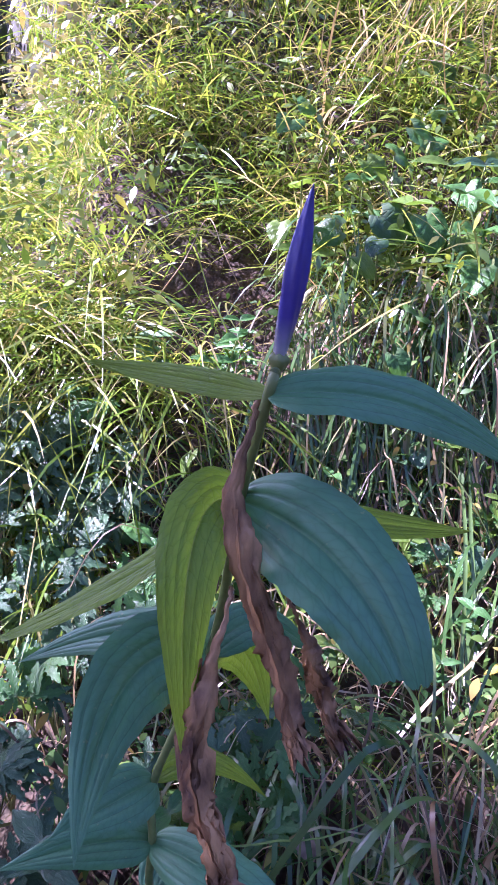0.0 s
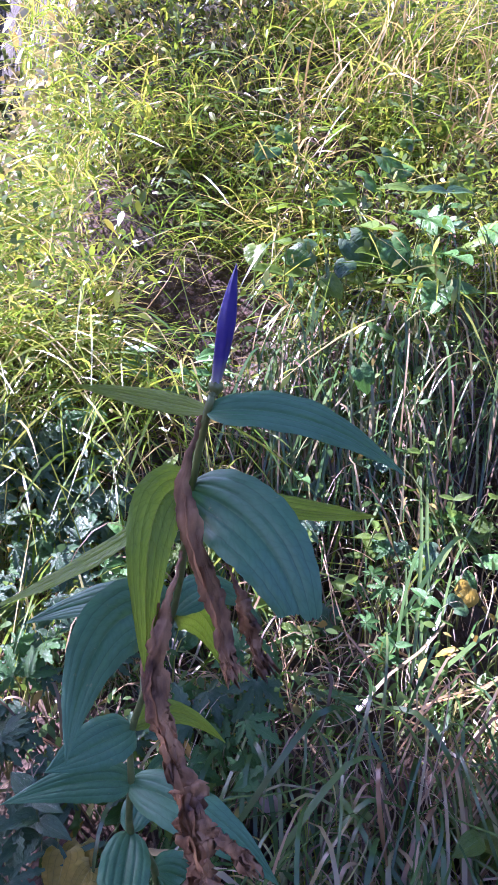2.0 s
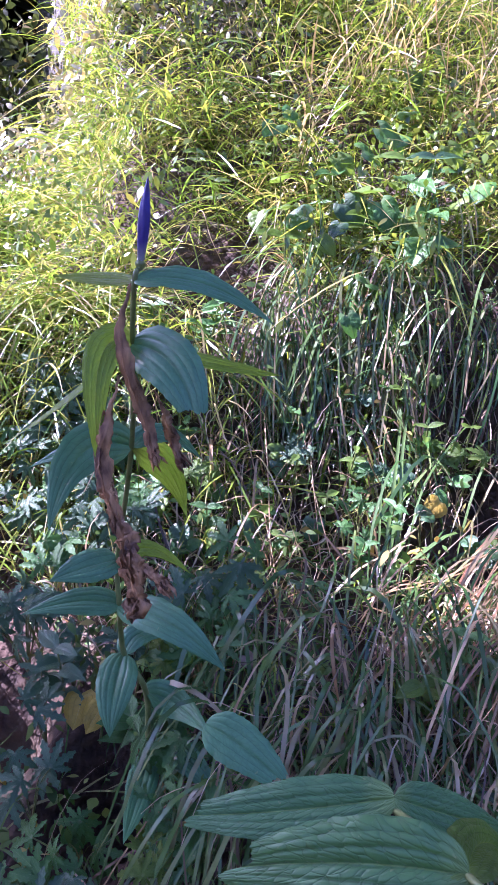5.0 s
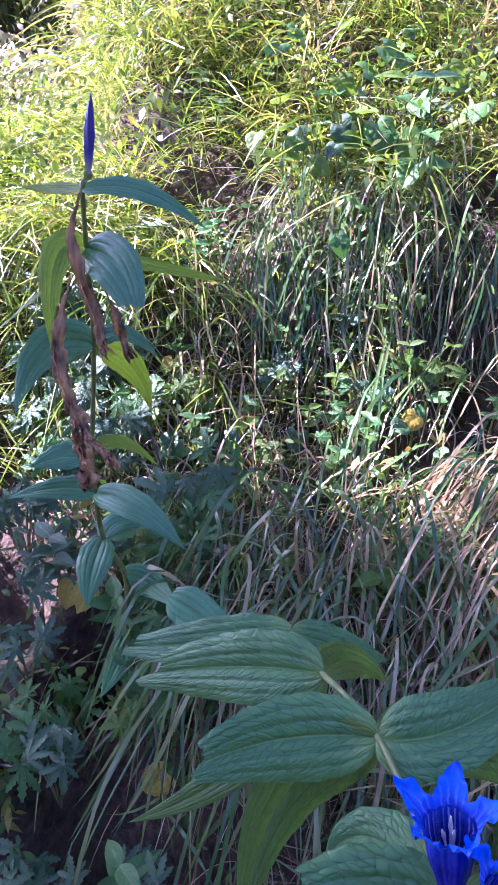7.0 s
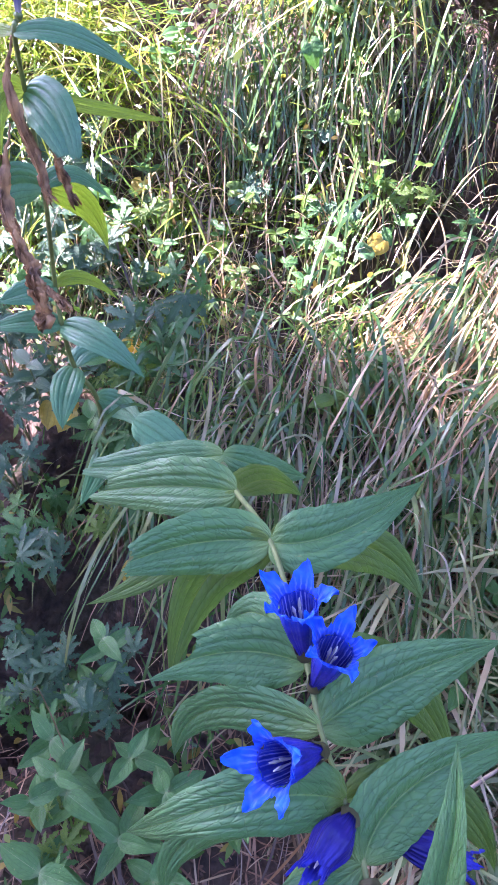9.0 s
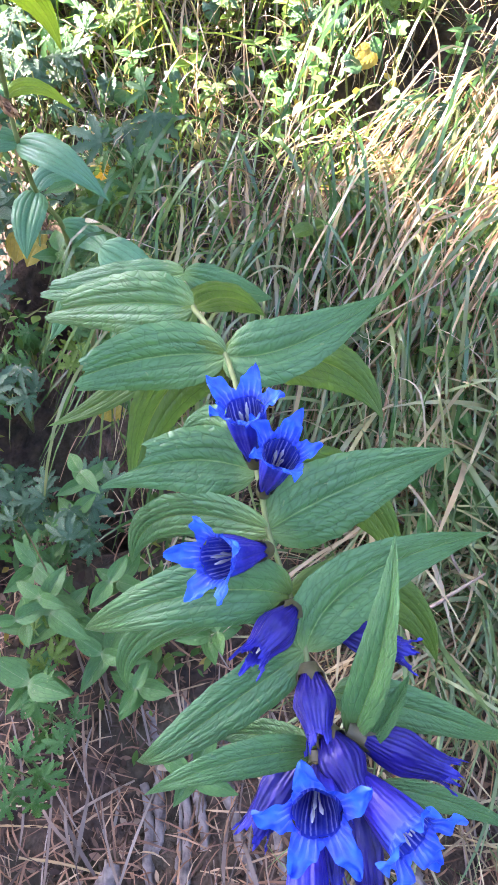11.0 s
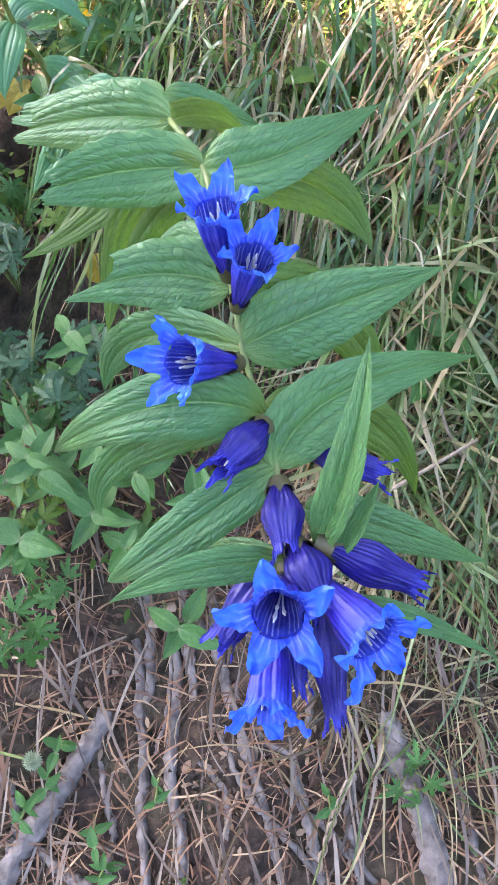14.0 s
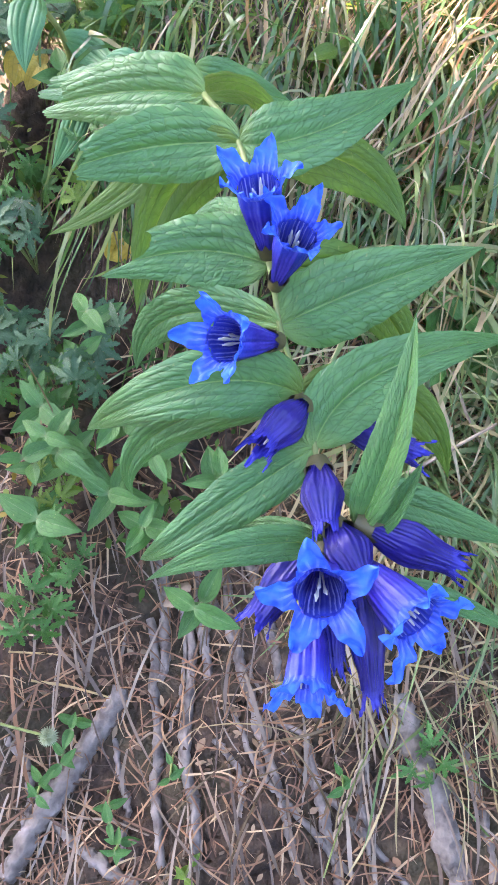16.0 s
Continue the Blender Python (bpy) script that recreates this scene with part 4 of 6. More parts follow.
gentian_leaf(budding, (-0.1284, 0.4861, 1.0511), (-0.1084, 0.4911, 1.0551), (-0.0834, 0.4861, 1.0391), 0.0120, UP, mat=leaf_lit_mat)
gentian_leaf(budding, (-0.1292, 0.4873, 1.0175), (-0.0940, 0.4561, 1.0229), (-0.0625, 0.4393, 1.0013), 0.0240, UP)
gentian_leaf(budding, (-0.1292, 0.4873, 1.0175), (-0.1542, 0.4823, 1.0235), (-0.1892, 0.4773, 1.0175), 0.0200, UP)
gentian_leaf(budding, (-0.1301, 0.5034, 0.9679), (-0.1339, 0.4724, 0.9606), (-0.1352, 0.4547, 0.9410), 0.0260, FRONT)
gentian_leaf(budding, (-0.1301, 0.5034, 0.9679), (-0.1181, 0.5234, 0.9719), (-0.0901, 0.5384, 0.9559), 0.0180, UP)
gentian_leaf(budding, (-0.1170, 0.5071, 0.9333), (-0.0960, 0.5081, 0.9209), (-0.0713, 0.4623, 0.9328), 0.0240, UP)
gentian_leaf(budding, (-0.0749, 0.4434, 0.9600), (-0.0527, 0.4282, 0.9558), (-0.0304, 0.4129, 0.9436), 0.0290, UP, cut=(0.82, 0.76))
gentian_leaf(budding, (-0.1178, 0.5181, 0.8693), (-0.1224, 0.4788, 0.8685), (-0.1270, 0.4296, 0.8798), 0.0220, FRONT)
gentian_leaf(budding, (-0.1178, 0.5181, 0.8693), (-0.0878, 0.4981, 0.8793), (-0.0578, 0.4681, 0.8493), 0.0220, UP)


def spindle(foot, tip, radius, mat, parent, name, label, twist=1.5):
    """Furled bud: pointed, with spiral pleats."""
    b, t = np.array(foot, float), np.array(tip, float)
    ax = unit(t - b)
    a = unit(np.cross(ax, (0.3, 0.9, 0.1)))
    c = np.cross(ax, a)
    L = np.linalg.norm(t - b)
    verts = []
    for i in range(26):
        s = i / 25
        r = radius * (0.42 + 0.58 * math.sin(min(1, s * 1.6) * math.pi / 2)) * (1 - max(0, (s - 0.5) / 0.5) ** 1.7 * 0.97)
        for k in range(30):
            w = 2 * math.pi * k / 30
            rr = r * (1 + 0.10 * math.cos(5 * w + twist * 4 * s))
            verts.append(b + ax * L * s + rr * (math.cos(w) * a + math.sin(w) * c))
    return mesh_ob(name, verts, grid_faces(26, 30, True), mat, parent, label)


def withered(points, radius, seed):
    """A shrivelled flower: a stalk that swells into a twisted, torn, papery rag with ragged lobes."""
    rng = np.random.default_rng(seed)
    n, m = 60, 21
    p = curve_points(points, n)
    p = p + np.cumsum(rng.normal(0, radius * 0.16, p.shape), 0) * 0.6
    tang = np.gradient(p, axis=0)
    verts = []
    jag = rng.uniform(0.0, 1.0, m)
    for i in range(n):
        s = i / (n - 1)
        t = unit(tang[i])
        a = unit(np.cross(t, (0.3, 0.9, 0.2)))
        b = np.cross(t, a)
        body = np.interp(s, [0, 0.16, 0.32, 0.46, 0.55, 0.72, 0.84, 1.0], [0.20, 0.22, 0.52, 1.05, 0.70, 1.00, 0.60, 0.75])
        ragged = 0.10 + 0.45 * max(0, s - 0.35)
        for k in range(m):
            w = 2 * math.pi * k / m
            fold = 1 + 0.46 * math.sin(2 * w + 6 * s + seed) + 0.20 * math.sin(7 * w - 9 * s) + ragged * rng.normal() + 0.5 * max(0, s - 0.4) * math.sin(5 * w + 31 * s + seed)
            rr = 1.12 * radius * body * min(max(fold, 0.10), 2.1)
            tear = 0.010 * jag[k] ** 2 * max(0, s - 0.86) / 0.14
            verts.append(p[i] + t * tear + rr * (math.cos(w + 3.5 * s) * a + 0.52 * math.sin(w + 2.8 * s) * b))
    faces = list(grid_faces(n, m, True))
    for q in range(7):
        s0, s1 = rng.uniform(0.30, 0.7), rng.uniform(0.85, 1.0)
        turn, wind, out = rng.uniform(0, 6.283), rng.uniform(-2, 2), rng.uniform(0.6, 1.2) * radius
        wide, o, L = radius * rng.uniform(0.5, 1.1), len(verts), 14
        for i in range(L):
            e = i / (L - 1)
            c = min(int((s0 + (s1 - s0) * e) * (n - 1)), n - 1)
            t = unit(tang[c])
            a = unit(np.cross(t, (0.3, 0.9, 0.2)))
            b = np.cross(t, a)
            w = turn + wind * e
            rad = math.cos(w) * a + 0.5 * math.sin(w) * b
            mid = p[c] + rad * out * math.sin(math.pi * min(1, 0.15 + e)) ** 0.5 + t * 0.007 * e ** 4 + rng.normal(0, radius * 0.12, 3)
            sd = unit(np.cross(t, rad) + 0.7 * math.sin(3 * w) * rad)
            h = wide * (0.3 + 0.7 * math.sin(math.pi * e) + 0.2 * rng.normal()) * (1 if i < L - 1 else 0.25)
            verts += [mid - sd * h, mid + rad * 0.3 * h, mid + sd * h]
            if i:
                z = o + 3 * i
                faces += [(z - 3, z - 2, z + 1, z), (z - 2, z - 1, z + 2, z + 1)]
    return mesh_ob("withered_flower", verts, faces, wither_mat, budding, "brown shrivelled dead flower")


spindle((-0.1013, 0.4141, 1.2365), (-0.0963, 0.4131, 1.2744), 0.0026, bud_mat, budding, "bud", "slender furled violet bud")
spindle((-0.1013, 0.4141, 1.2355), (-0.1007, 0.4140, 1.2408), 0.0023, stem_mat, budding, "calyx", "pale green calyx under the bud")
withered([(-0.1056, 0.4119, 1.2301), (-0.1086, 0.4083, 1.2200), (-0.1090, 0.4048, 1.2052), (-0.1035, 0.4000, 1.1859), (-0.0987, 0.3940, 1.1717), (-0.0962, 0.3886, 1.1584)], 0.0022, 3)
withered([(-0.0962, 0.4085, 1.1820), (-0.0906, 0.4030, 1.1694), (-0.0862, 0.3965, 1.1537)], 0.0018, 4)
withered([(-0.1107, 0.3978, 1.1921), (-0.1121, 0.3929, 1.1821), (-0.1148, 0.3879, 1.1654), (-0.1158, 0.3826, 1.1488), (-0.1109, 0.3775, 1.1342)], 0.0029, 5)
withered([(-0.1142, 0.3859, 1.1466), (-0.1099, 0.3784, 1.1283), (-0.1078, 0.3726, 1.1140), (-0.1040, 0.3656, 1.0967)], 0.0034, 8)
withered([(-0.1077, 0.3741, 1.1262), (-0.1013, 0.3688, 1.1142), (-0.0924, 0.3630, 1.1073)], 0.0018, 9)


# ---- herbs among the grass ----
def small_leaf(parent, foot, way, length, width, face, mat, seed, teeth=0, droop=0.35, name="leaf"):
    """Egg-shaped leaf with a plain or toothed edge."""
    rng = np.random.default_rng(seed)
    nu, nv = 15 if teeth else 10, 7
    b, d, f = np.array(foot, float), unit(np.array(way, float)), np.array(face, float)
    side = unit(np.cross(d, f))
    nor = np.cross(side, d)
    verts, uv = [], []
    ph = rng.uniform(0, 6)
    for i in range(nu):
        e = i / (nu - 1)
        p = b + d * length * e - nor * length * droop * 0.5 * e * e
        half = width / 2 * max(math.sin(math.pi * min(1, e + 0.02) ** 0.75) ** 0.8, 0.03)
        if teeth:
            half *= 1 - (0.22 if i % 2 else 0.0)
        for j in range(nv):
            v = 2 * j / (nv - 1) - 1
            h = half * (0.28 * abs(v) - 0.10 * math.exp(-(v / 0.15) ** 2) + 0.12 * v * math.sin(5 * e + ph))
            verts.append(p + side * v * half + nor * h)
            uv.append((e, j / (nv - 1)))
    return mesh_ob(name, verts, grid_faces(nu, nv), mat, parent, uv=uv)


def palmate_herb(spot, height, size, mat, leaves, seed):
    """Low plant with hand-shaped leaves of toothed leaflets on thin stalks."""
    rng = np.random.default_rng(seed)
    px, py = spot
    g = np.array([px, py, float(ground_z(px, py))])
    ob = thing("palmate_herb", "low herb with toothed grey-green hand-shaped leaves" if mat is herb_grey_mat else "low herb with toothed green hand-shaped leaves", "herb", "palmate herbs")
    for k in range(leaves):
        a = 2 * math.pi * (k + rng.uniform(-0.3, 0.3)) / leaves
        top = g + np.array([math.cos(a) * size * rng.uniform(0.2, 1.1), math.sin(a) * size * 0.7 - 0.012, height * rng.uniform(0.75, 1.15)])
        v, f = tube(curve_points([g, (g + top) / 2 + [0, 0, height * 0.15], top], 7), [0.0008, 0.0006], 5)
        mesh_ob("leafstalk", v, f, stem_mat, ob)
        face = unit(np.array([rng.normal(0, 0.35), -0.6 + rng.normal(0, 0.25), 0.75]))
        axis = unit(np.cross(face, rng.normal(0, 1, 3)))
        other = np.cross(face, axis)
        vs, fs, uvs = [], [], []
        for q in range(7):
            w = radians(-129 + 43 * q) + rng.normal(0, 0.08)
            way = unit(axis * math.cos(w) + other * math.sin(w) - face * 0.15)
            L = size * (0.62 + 0.38 * math.cos(w)) * rng.uniform(0.75, 0.95)
            side = unit(np.cross(way, face))
            off = len(vs)
            for i in range(11):
                e = i / 10
                half = L * 0.17 * max(math.sin(math.pi * min(1, 0.06 + 0.90 * e) ** 1.25) ** 0.7, 0.05) * (0.62 if i % 2 else 1.12)
                for j, vv in enumerate((-1, 0, 1)):
                    vs.append(top + way * L * e + side * vv * half + face * (abs(vv) * half * 0.35 - 0.22 * L * e * e))
                    uvs.append((e, j / 2))
            fs += [tuple(x + off for x in ff) for ff in grid_faces(11, 3)]
        mesh_ob("leaf", vs, fs, mat, ob, uv=uvs)
    return ob


def leafy_herb(spot, height, size, mat, pairs, seed):
    """Upright shoot with crossed pairs of egg-shaped leaves."""
    rng = np.random.default_rng(seed)
    px, py = spot
    g = np.array([px, py, float(ground_z(px, py))])
    top = g + np.array([rng.normal(0, 0.008), -0.02 + rng.normal(0, 0.008), height])
    ob = thing("leafy_herb", "upright herb shoot with pairs of oval green leaves", "herb", "leafy herbs")
    pts = curve_points([g, (g + top) / 2 + [0, 0.004, 0], top], 12)
    v, f = tube(pts, [0.0013, 0.0008], 6)
    mesh_ob("stem", v, f, stem_mat, ob)
    turn = rng.uniform(0, 3)
    for k in range(pairs):
        s = 0.35 + 0.65 * (k + 1) / pairs
        p = pts[int(s * 11)]
        for half in (0, 1):
            a = turn + k * 1.57 + half * math.pi
            way = np.array([math.cos(a), math.sin(a), rng.uniform(0.1, 0.5)])
            L = size * rng.uniform(0.8, 1.15) * (1 - 0.25 * s * (pairs > 2))
            small_leaf(ob, p, way, L, L * rng.uniform(0.42, 0.56), unit(np.array([0.0, -0.45, 0.9])), mat, seed * 31 + k * 2 + half, droop=rng.uniform(0.2, 0.8))
    return ob


def broad_leaf(spot, height, size, mat, count, seed):
    """One rounded, heart-shaped leaf on its own stalk."""
    rng = np.random.default_rng(seed)
    px, py = spot
    g = np.array([px, py, float(ground_z(px, py))])
    top = g + np.array([rng.normal(0, 0.01), -0.015, height])
    ob = thing("broad_leaf", "yellowed rounded leaf among the green" if mat is yellow_leaf_mat else "dry curled brown leaf on the ground" if mat is twig_mat else "broad rounded leaf on a thin stalk in the grass", "leaf", "broad leaves")
    v, f = tube(curve_points([g, (g + top) / 2 + [0, 0.006, 0], top], 9), [0.0012, 0.0009], 6)
    mesh_ob("leafstalk", v, f, stem_mat, ob)
    face = unit(np.array([rng.normal(0, 0.35), -0.45 + rng.normal(0, 0.35), 0.80]))
    d = unit(np.cross(face, np.array([1.0, 0.0, 0]) + rng.normal(0, 0.75, 3)))
    if d[2] > 0.1:
        d = -d
    side = np.cross(d, face)
    vs, uvs = [], []
    nu, nv = 20, 17
    fold, sag, ph = rng.uniform(0.10, 0.55), rng.uniform(0.25, 0.75), rng.uniform(0, 6, 3)
    skew = rng.normal(0, 0.12)
    for i in range(nu):
        u = i / (nu - 1)
        half = 0.47 * size * max(0.02, math.sin(math.pi * min(1, (u + 0.02)) ** 0.62) ** 0.62)
        for j in range(nv):
            v = 2 * j / (nv - 1) - 1
            a = abs(v)
            x = size * (u - 0.20 * a ** 1.6 * (1 - u) ** 3) + 0.02 * size * a * math.sin(24 * u + ph[0])
            y = v * half * (1 + (0.045 if i % 2 else 0.0) * (a > 0.9)) + skew * size * u * u
            h = fold * a * half - sag * size * u * u * 0.6 + 0.09 * half * a * math.sin(9 * u + ph[1] + 2 * (v > 0)) - 0.25 * half * a ** 3 - 0.03 * half * math.cos(30 * (u - 0.35 * a)) * math.sin(math.pi * a)
            vs.append(top + d * x + side * y + face * h)
            uvs.append((u, j / (nv - 1)))
    mesh_ob("leaf", vs, grid_faces(nu, nv), mat, ob, uv=uvs)
    return ob


def stalk(points, radius, mat, name, label, category, group=""):
    v, f = tube(curve_points(points, 28), [radius, radius * 0.9, radius * 0.6], 6, 0.08, int(1e4 * abs(points[0][0])))
    return tagged(mesh_ob(name, v, f, mat), label, category, group)


def blade(points, width, mat):
    """One wide single grass blade, keeled along its middle."""
    p = curve_points(points, 18)
    tang = np.gradient(p, axis=0)
    vs = []
    for i in range(18):
        s = i / 17
        t = unit(tang[i])
        side = unit(np.cross(t, (0, -0.8, 0.6)))
        nor = np.cross(side, t)
        w = width / 2 * min(1, 0.5 + 2 * s) * min(1, (1 - s) * 3.5 + 0.05)
        vs += [p[i] - side * w + nor * w * 0.35, p[i], p[i] + side * w + nor * w * 0.35]
    return tagged(mesh_ob("bent_grass", vs, grid_faces(18, 3), mat), "single wide grass blade bending over the others", "grass", "wide grass blades")


def seed_head(top):
    """Round spiky seed head on a bent stalk."""
    t = np.array(top, float)
    ob = thing("seed_head", "round pale green spiky seed head on a stalk", "seed head")
    v, f = tube(curve_points([(t[0] - 0.10, t[1] + 0.03, t[2] - 0.02), (t[0] - 0.05, t[1] + 0.012, t[2] - 0.006), t], 12), [0.0013, 0.0011], 7)
    mesh_ob("stalk", v, f, stem_mat, ob)
    vs, fs = [], []
    for k in range(120):
        z = 1 - 2 * (k + 0.5) / 120
        a = k * 2.39996
        d = np.array([math.sqrt(1 - z * z) * math.cos(a), math.sqrt(1 - z * z) * math.sin(a), z])
        s1 = unit(np.cross(d, (0.3, 0.5, 0.8)))
        s2 = np.cross(d, s1)
        o = len(vs)
        vs += [t + d * 0.0035 + s1 * 0.0012, t + d * 0.0035 - s1 * 0.0006 + s2 * 0.001, t + d * 0.0035 - s1 * 0.0006 - s2 * 0.001, t + d * 0.0082]
        fs += [(o, o + 1, o + 3), (o + 1, o + 2, o + 3), (o + 2, o, o + 3), (o, o + 2, o + 1)]
    mesh_ob("head", vs, fs, seed_mat, ob, smooth=False)
    return ob


def seed_stalk(points):
    """Thin grass stalk with a narrow ear of pale husks."""
    ob = thing("grass_ear", "thin arching grass stalk with pale seed husks", "grass", "grass ears")
    p = curve_points(points, 40)
    v, f = tube(p, [0.0006, 0.0006, 0.0005], 6)
    mesh_ob("stalk", v, f, stem_mat, ob)
    for k in range(15):
        i = 20 + k
        t = unit(p[i + 1] - p[i])
        s = unit(np.cross(t, (0, -0.6, 0.8))) * (1 if k % 2 else -1)
        a = p[i] + s * 0.0007
        v, f = tube(curve_points([a, a + t * 0.004 + s * 0.0011, a + t * 0.009 + s * 0.0008], 6), [0.0003, 0.0011, 0.0009, 0.0002], 6)
        mesh_ob("husk", v, f, twig_mat, ob)
    return ob


palmate_herb((-0.167, 0.438), 0.077, 0.025, herb_grey_mat, 6, 100)
palmate_herb((-0.195, 0.452), 0.066, 0.025, herb_mat, 7, 101)
palmate_herb((-0.095, 0.366), 0.055, 0.024, herb_grey_mat, 5, 102)
palmate_herb((-0.177, 0.382), 0.055, 0.027, herb_grey_mat, 6, 103)
palmate_herb((-0.140, 0.325), 0.055, 0.025, herb_mat, 7, 104)
palmate_herb((-0.188, 0.350), 0.055, 0.025, herb_mat, 5, 105)
palmate_herb((-0.177, 0.725), 0.066, 0.022, herb_grey_mat, 6, 106)
palmate_herb((-0.139, 0.737), 0.066, 0.024, herb_grey_mat, 7, 107)
palmate_herb((-0.152, 0.711), 0.055, 0.020, herb_grey_mat, 5, 108)
palmate_herb((-0.201, 0.708), 0.066, 0.022, herb_grey_mat, 6, 109)
palmate_herb((-0.078, 0.790), 0.055, 0.024, herb_bright_mat, 7, 110)
palmate_herb((-0.205, 0.572), 0.066, 0.024, herb_grey_mat, 5, 111)
palmate_herb((-0.210, 0.527), 0.066, 0.025, herb_grey_mat, 6, 112)
palmate_herb((-0.244, 0.894), 0.066, 0.031, herb_grey_mat, 7, 113)
palmate_herb((-0.214, 0.894), 0.066, 0.029, herb_grey_mat, 5, 114)
palmate_herb((-0.213, 0.787), 0.066, 0.031, herb_grey_mat, 6, 115)
palmate_herb((-0.153, 0.735), 0.066, 0.027, herb_grey_mat, 7, 116)
palmate_herb((-0.237, 0.763), 0.066, 0.029, herb_grey_mat, 5, 117)
palmate_herb((-0.255, 0.859), 0.066, 0.029, herb_grey_mat, 6, 118)
palmate_herb((-0.201, 0.854), 0.066, 0.027, herb_grey_mat, 7, 119)
palmate_herb((-0.163, 0.869), 0.066, 0.024, herb_grey_mat, 5, 120)
palmate_herb((-0.130, 0.209), 0.066, 0.020, herb_mat, 6, 121)
palmate_herb((-0.125, 0.243), 0.066, 0.020, herb_bright_mat, 7, 122)
palmate_herb((-0.145, 0.364), 0.066, 0.020, herb_grey_mat, 5, 123)
palmate_herb((-0.139, 0.151), 0.055, 0.025, herb_mat, 7, 125)
palmate_herb((-0.116, 0.187), 0.044, 0.019, herb_mat, 7, 128)
palmate_herb((0.167, 0.049), 0.033, 0.017, herb_mat, 5, 129)
palmate_herb((-0.258, 0.898), 0.075, 0.026, herb_grey_mat, 7, 130)
palmate_herb((-0.227, 0.875), 0.075, 0.029, herb_grey_mat, 8, 131)
palmate_herb((-0.188, 0.890), 0.075, 0.020, herb_mat, 6, 132)
palmate_herb((-0.254, 0.821), 0.075, 0.023, herb_grey_mat, 7, 133)
palmate_herb((-0.178, 0.805), 0.075, 0.026, herb_grey_mat, 8, 134)
palmate_herb((-0.216, 0.705), 0.075, 0.029, herb_mat, 6, 135)
palmate_herb((-0.187, 0.744), 0.075, 0.020, herb_grey_mat, 7, 136)
palmate_herb((-0.222, 0.651), 0.075, 0.023, herb_grey_mat, 8, 137)
palmate_herb((-0.141, 0.762), 0.075, 0.026, herb_mat, 6, 138)
palmate_herb((-0.171, 0.842), 0.075, 0.029, herb_grey_mat, 7, 139)
palmate_herb((-0.251, 0.871), 0.075, 0.020, herb_grey_mat, 8, 140)
palmate_herb((-0.265, 0.840), 0.075, 0.023, herb_mat, 6, 141)
palmate_herb((-0.212, 0.886), 0.075, 0.026, herb_grey_mat, 7, 142)
palmate_herb((-0.186, 0.836), 0.075, 0.029, herb_grey_mat, 8, 143)
palmate_herb((-0.220, 0.791), 0.075, 0.020, herb_mat, 6, 144)
palmate_herb((-0.251, 0.775), 0.075, 0.023, herb_grey_mat, 7, 145)
palmate_herb((-0.231, 0.632), 0.075, 0.026, herb_grey_mat, 8, 146)
palmate_herb((-0.159, 0.347), 0.075, 0.020, herb_grey_mat, 7, 148)
palmate_herb((-0.106, 0.325), 0.075, 0.023, herb_grey_mat, 8, 149)
leafy_herb((-0.189, 0.583), 0.090, 0.034, herb_grey_mat, 5, 150)
leafy_herb((0.110, 0.566), 0.070, 0.034, herb_bright_mat, 4, 151)
leafy_herb((0.140, 0.591), 0.070, 0.030, herb_mat, 4, 152)
leafy_herb((0.201, 0.583), 0.060, 0.030, herb_mat, 4, 153)
leafy_herb((0.202, 0.498), 0.060, 0.030, herb_mat, 4, 154)
leafy_herb((-0.129, 0.282), 0.100, 0.036, herb_mat, 4, 155)
leafy_herb((-0.144, 0.260), 0.090, 0.034, herb_mat, 3, 156)
leafy_herb((-0.054, 0.220), 0.080, 0.036, herb_mat, 3, 157)
leafy_herb((-0.009, 0.247), 0.080, 0.036, herb_mat, 3, 158)
leafy_herb((-0.069, 0.297), 0.070, 0.032, herb_mat, 3, 159)
leafy_herb((-0.001, 0.160), 0.050, 0.034, herb_mat, 2, 160)
leafy_herb((-0.124, 0.338), 0.070, 0.030, herb_mat, 3, 161)
leafy_herb((0.223, 0.345), 0.070, 0.030, herb_mat, 3, 162)
leafy_herb((0.196, 0.361), 0.060, 0.034, herb_mat, 3, 163)
leafy_herb((0.168, 0.327), 0.070, 0.030, herb_mat, 3, 164)
leafy_herb((-0.072, 0.925), 0.070, 0.032, herb_mat, 4, 165)
leafy_herb((-0.050, 0.933), 0.070, 0.030, herb_mat, 4, 166)
leafy_herb((-0.092, 0.921), 0.060, 0.030, herb_mat, 4, 167)
leafy_herb((-0.129, 0.944), 0.060, 0.030, herb_mat, 3, 168)
leafy_herb((0.155, 0.829), 0.050, 0.028, herb_mat, 3, 169)
leafy_herb((0.103, 0.847), 0.050, 0.026, herb_mat, 3, 170)
leafy_herb((0.080, 0.875), 0.050, 0.026, herb_grey_mat, 3, 171)
leafy_herb((0.026, 0.866), 0.050, 0.026, herb_mat, 3, 172)
leafy_herb((-0.026, 0.763), 0.050, 0.030, herb_bright_mat, 3, 173)
leafy_herb((-0.001, 0.733), 0.050, 0.026, herb_bright_mat, 3, 174)
leafy_herb((0.102, 1.232), 0.070, 0.034, herb_bright_mat, 4, 175)
leafy_herb((0.064, 1.271), 0.070, 0.030, herb_bright_mat, 4, 176)
leafy_herb((0.004, 1.250), 0.070, 0.030, herb_bright_mat, 4, 177)
leafy_herb((0.129, 1.089), 0.060, 0.034, herb_bright_mat, 4, 178)
leafy_herb((0.192, 1.048), 0.060, 0.034, herb_bright_mat, 4, 179)
leafy_herb((0.235, 1.298), 0.070, 0.034, herb_bright_mat, 4, 180)
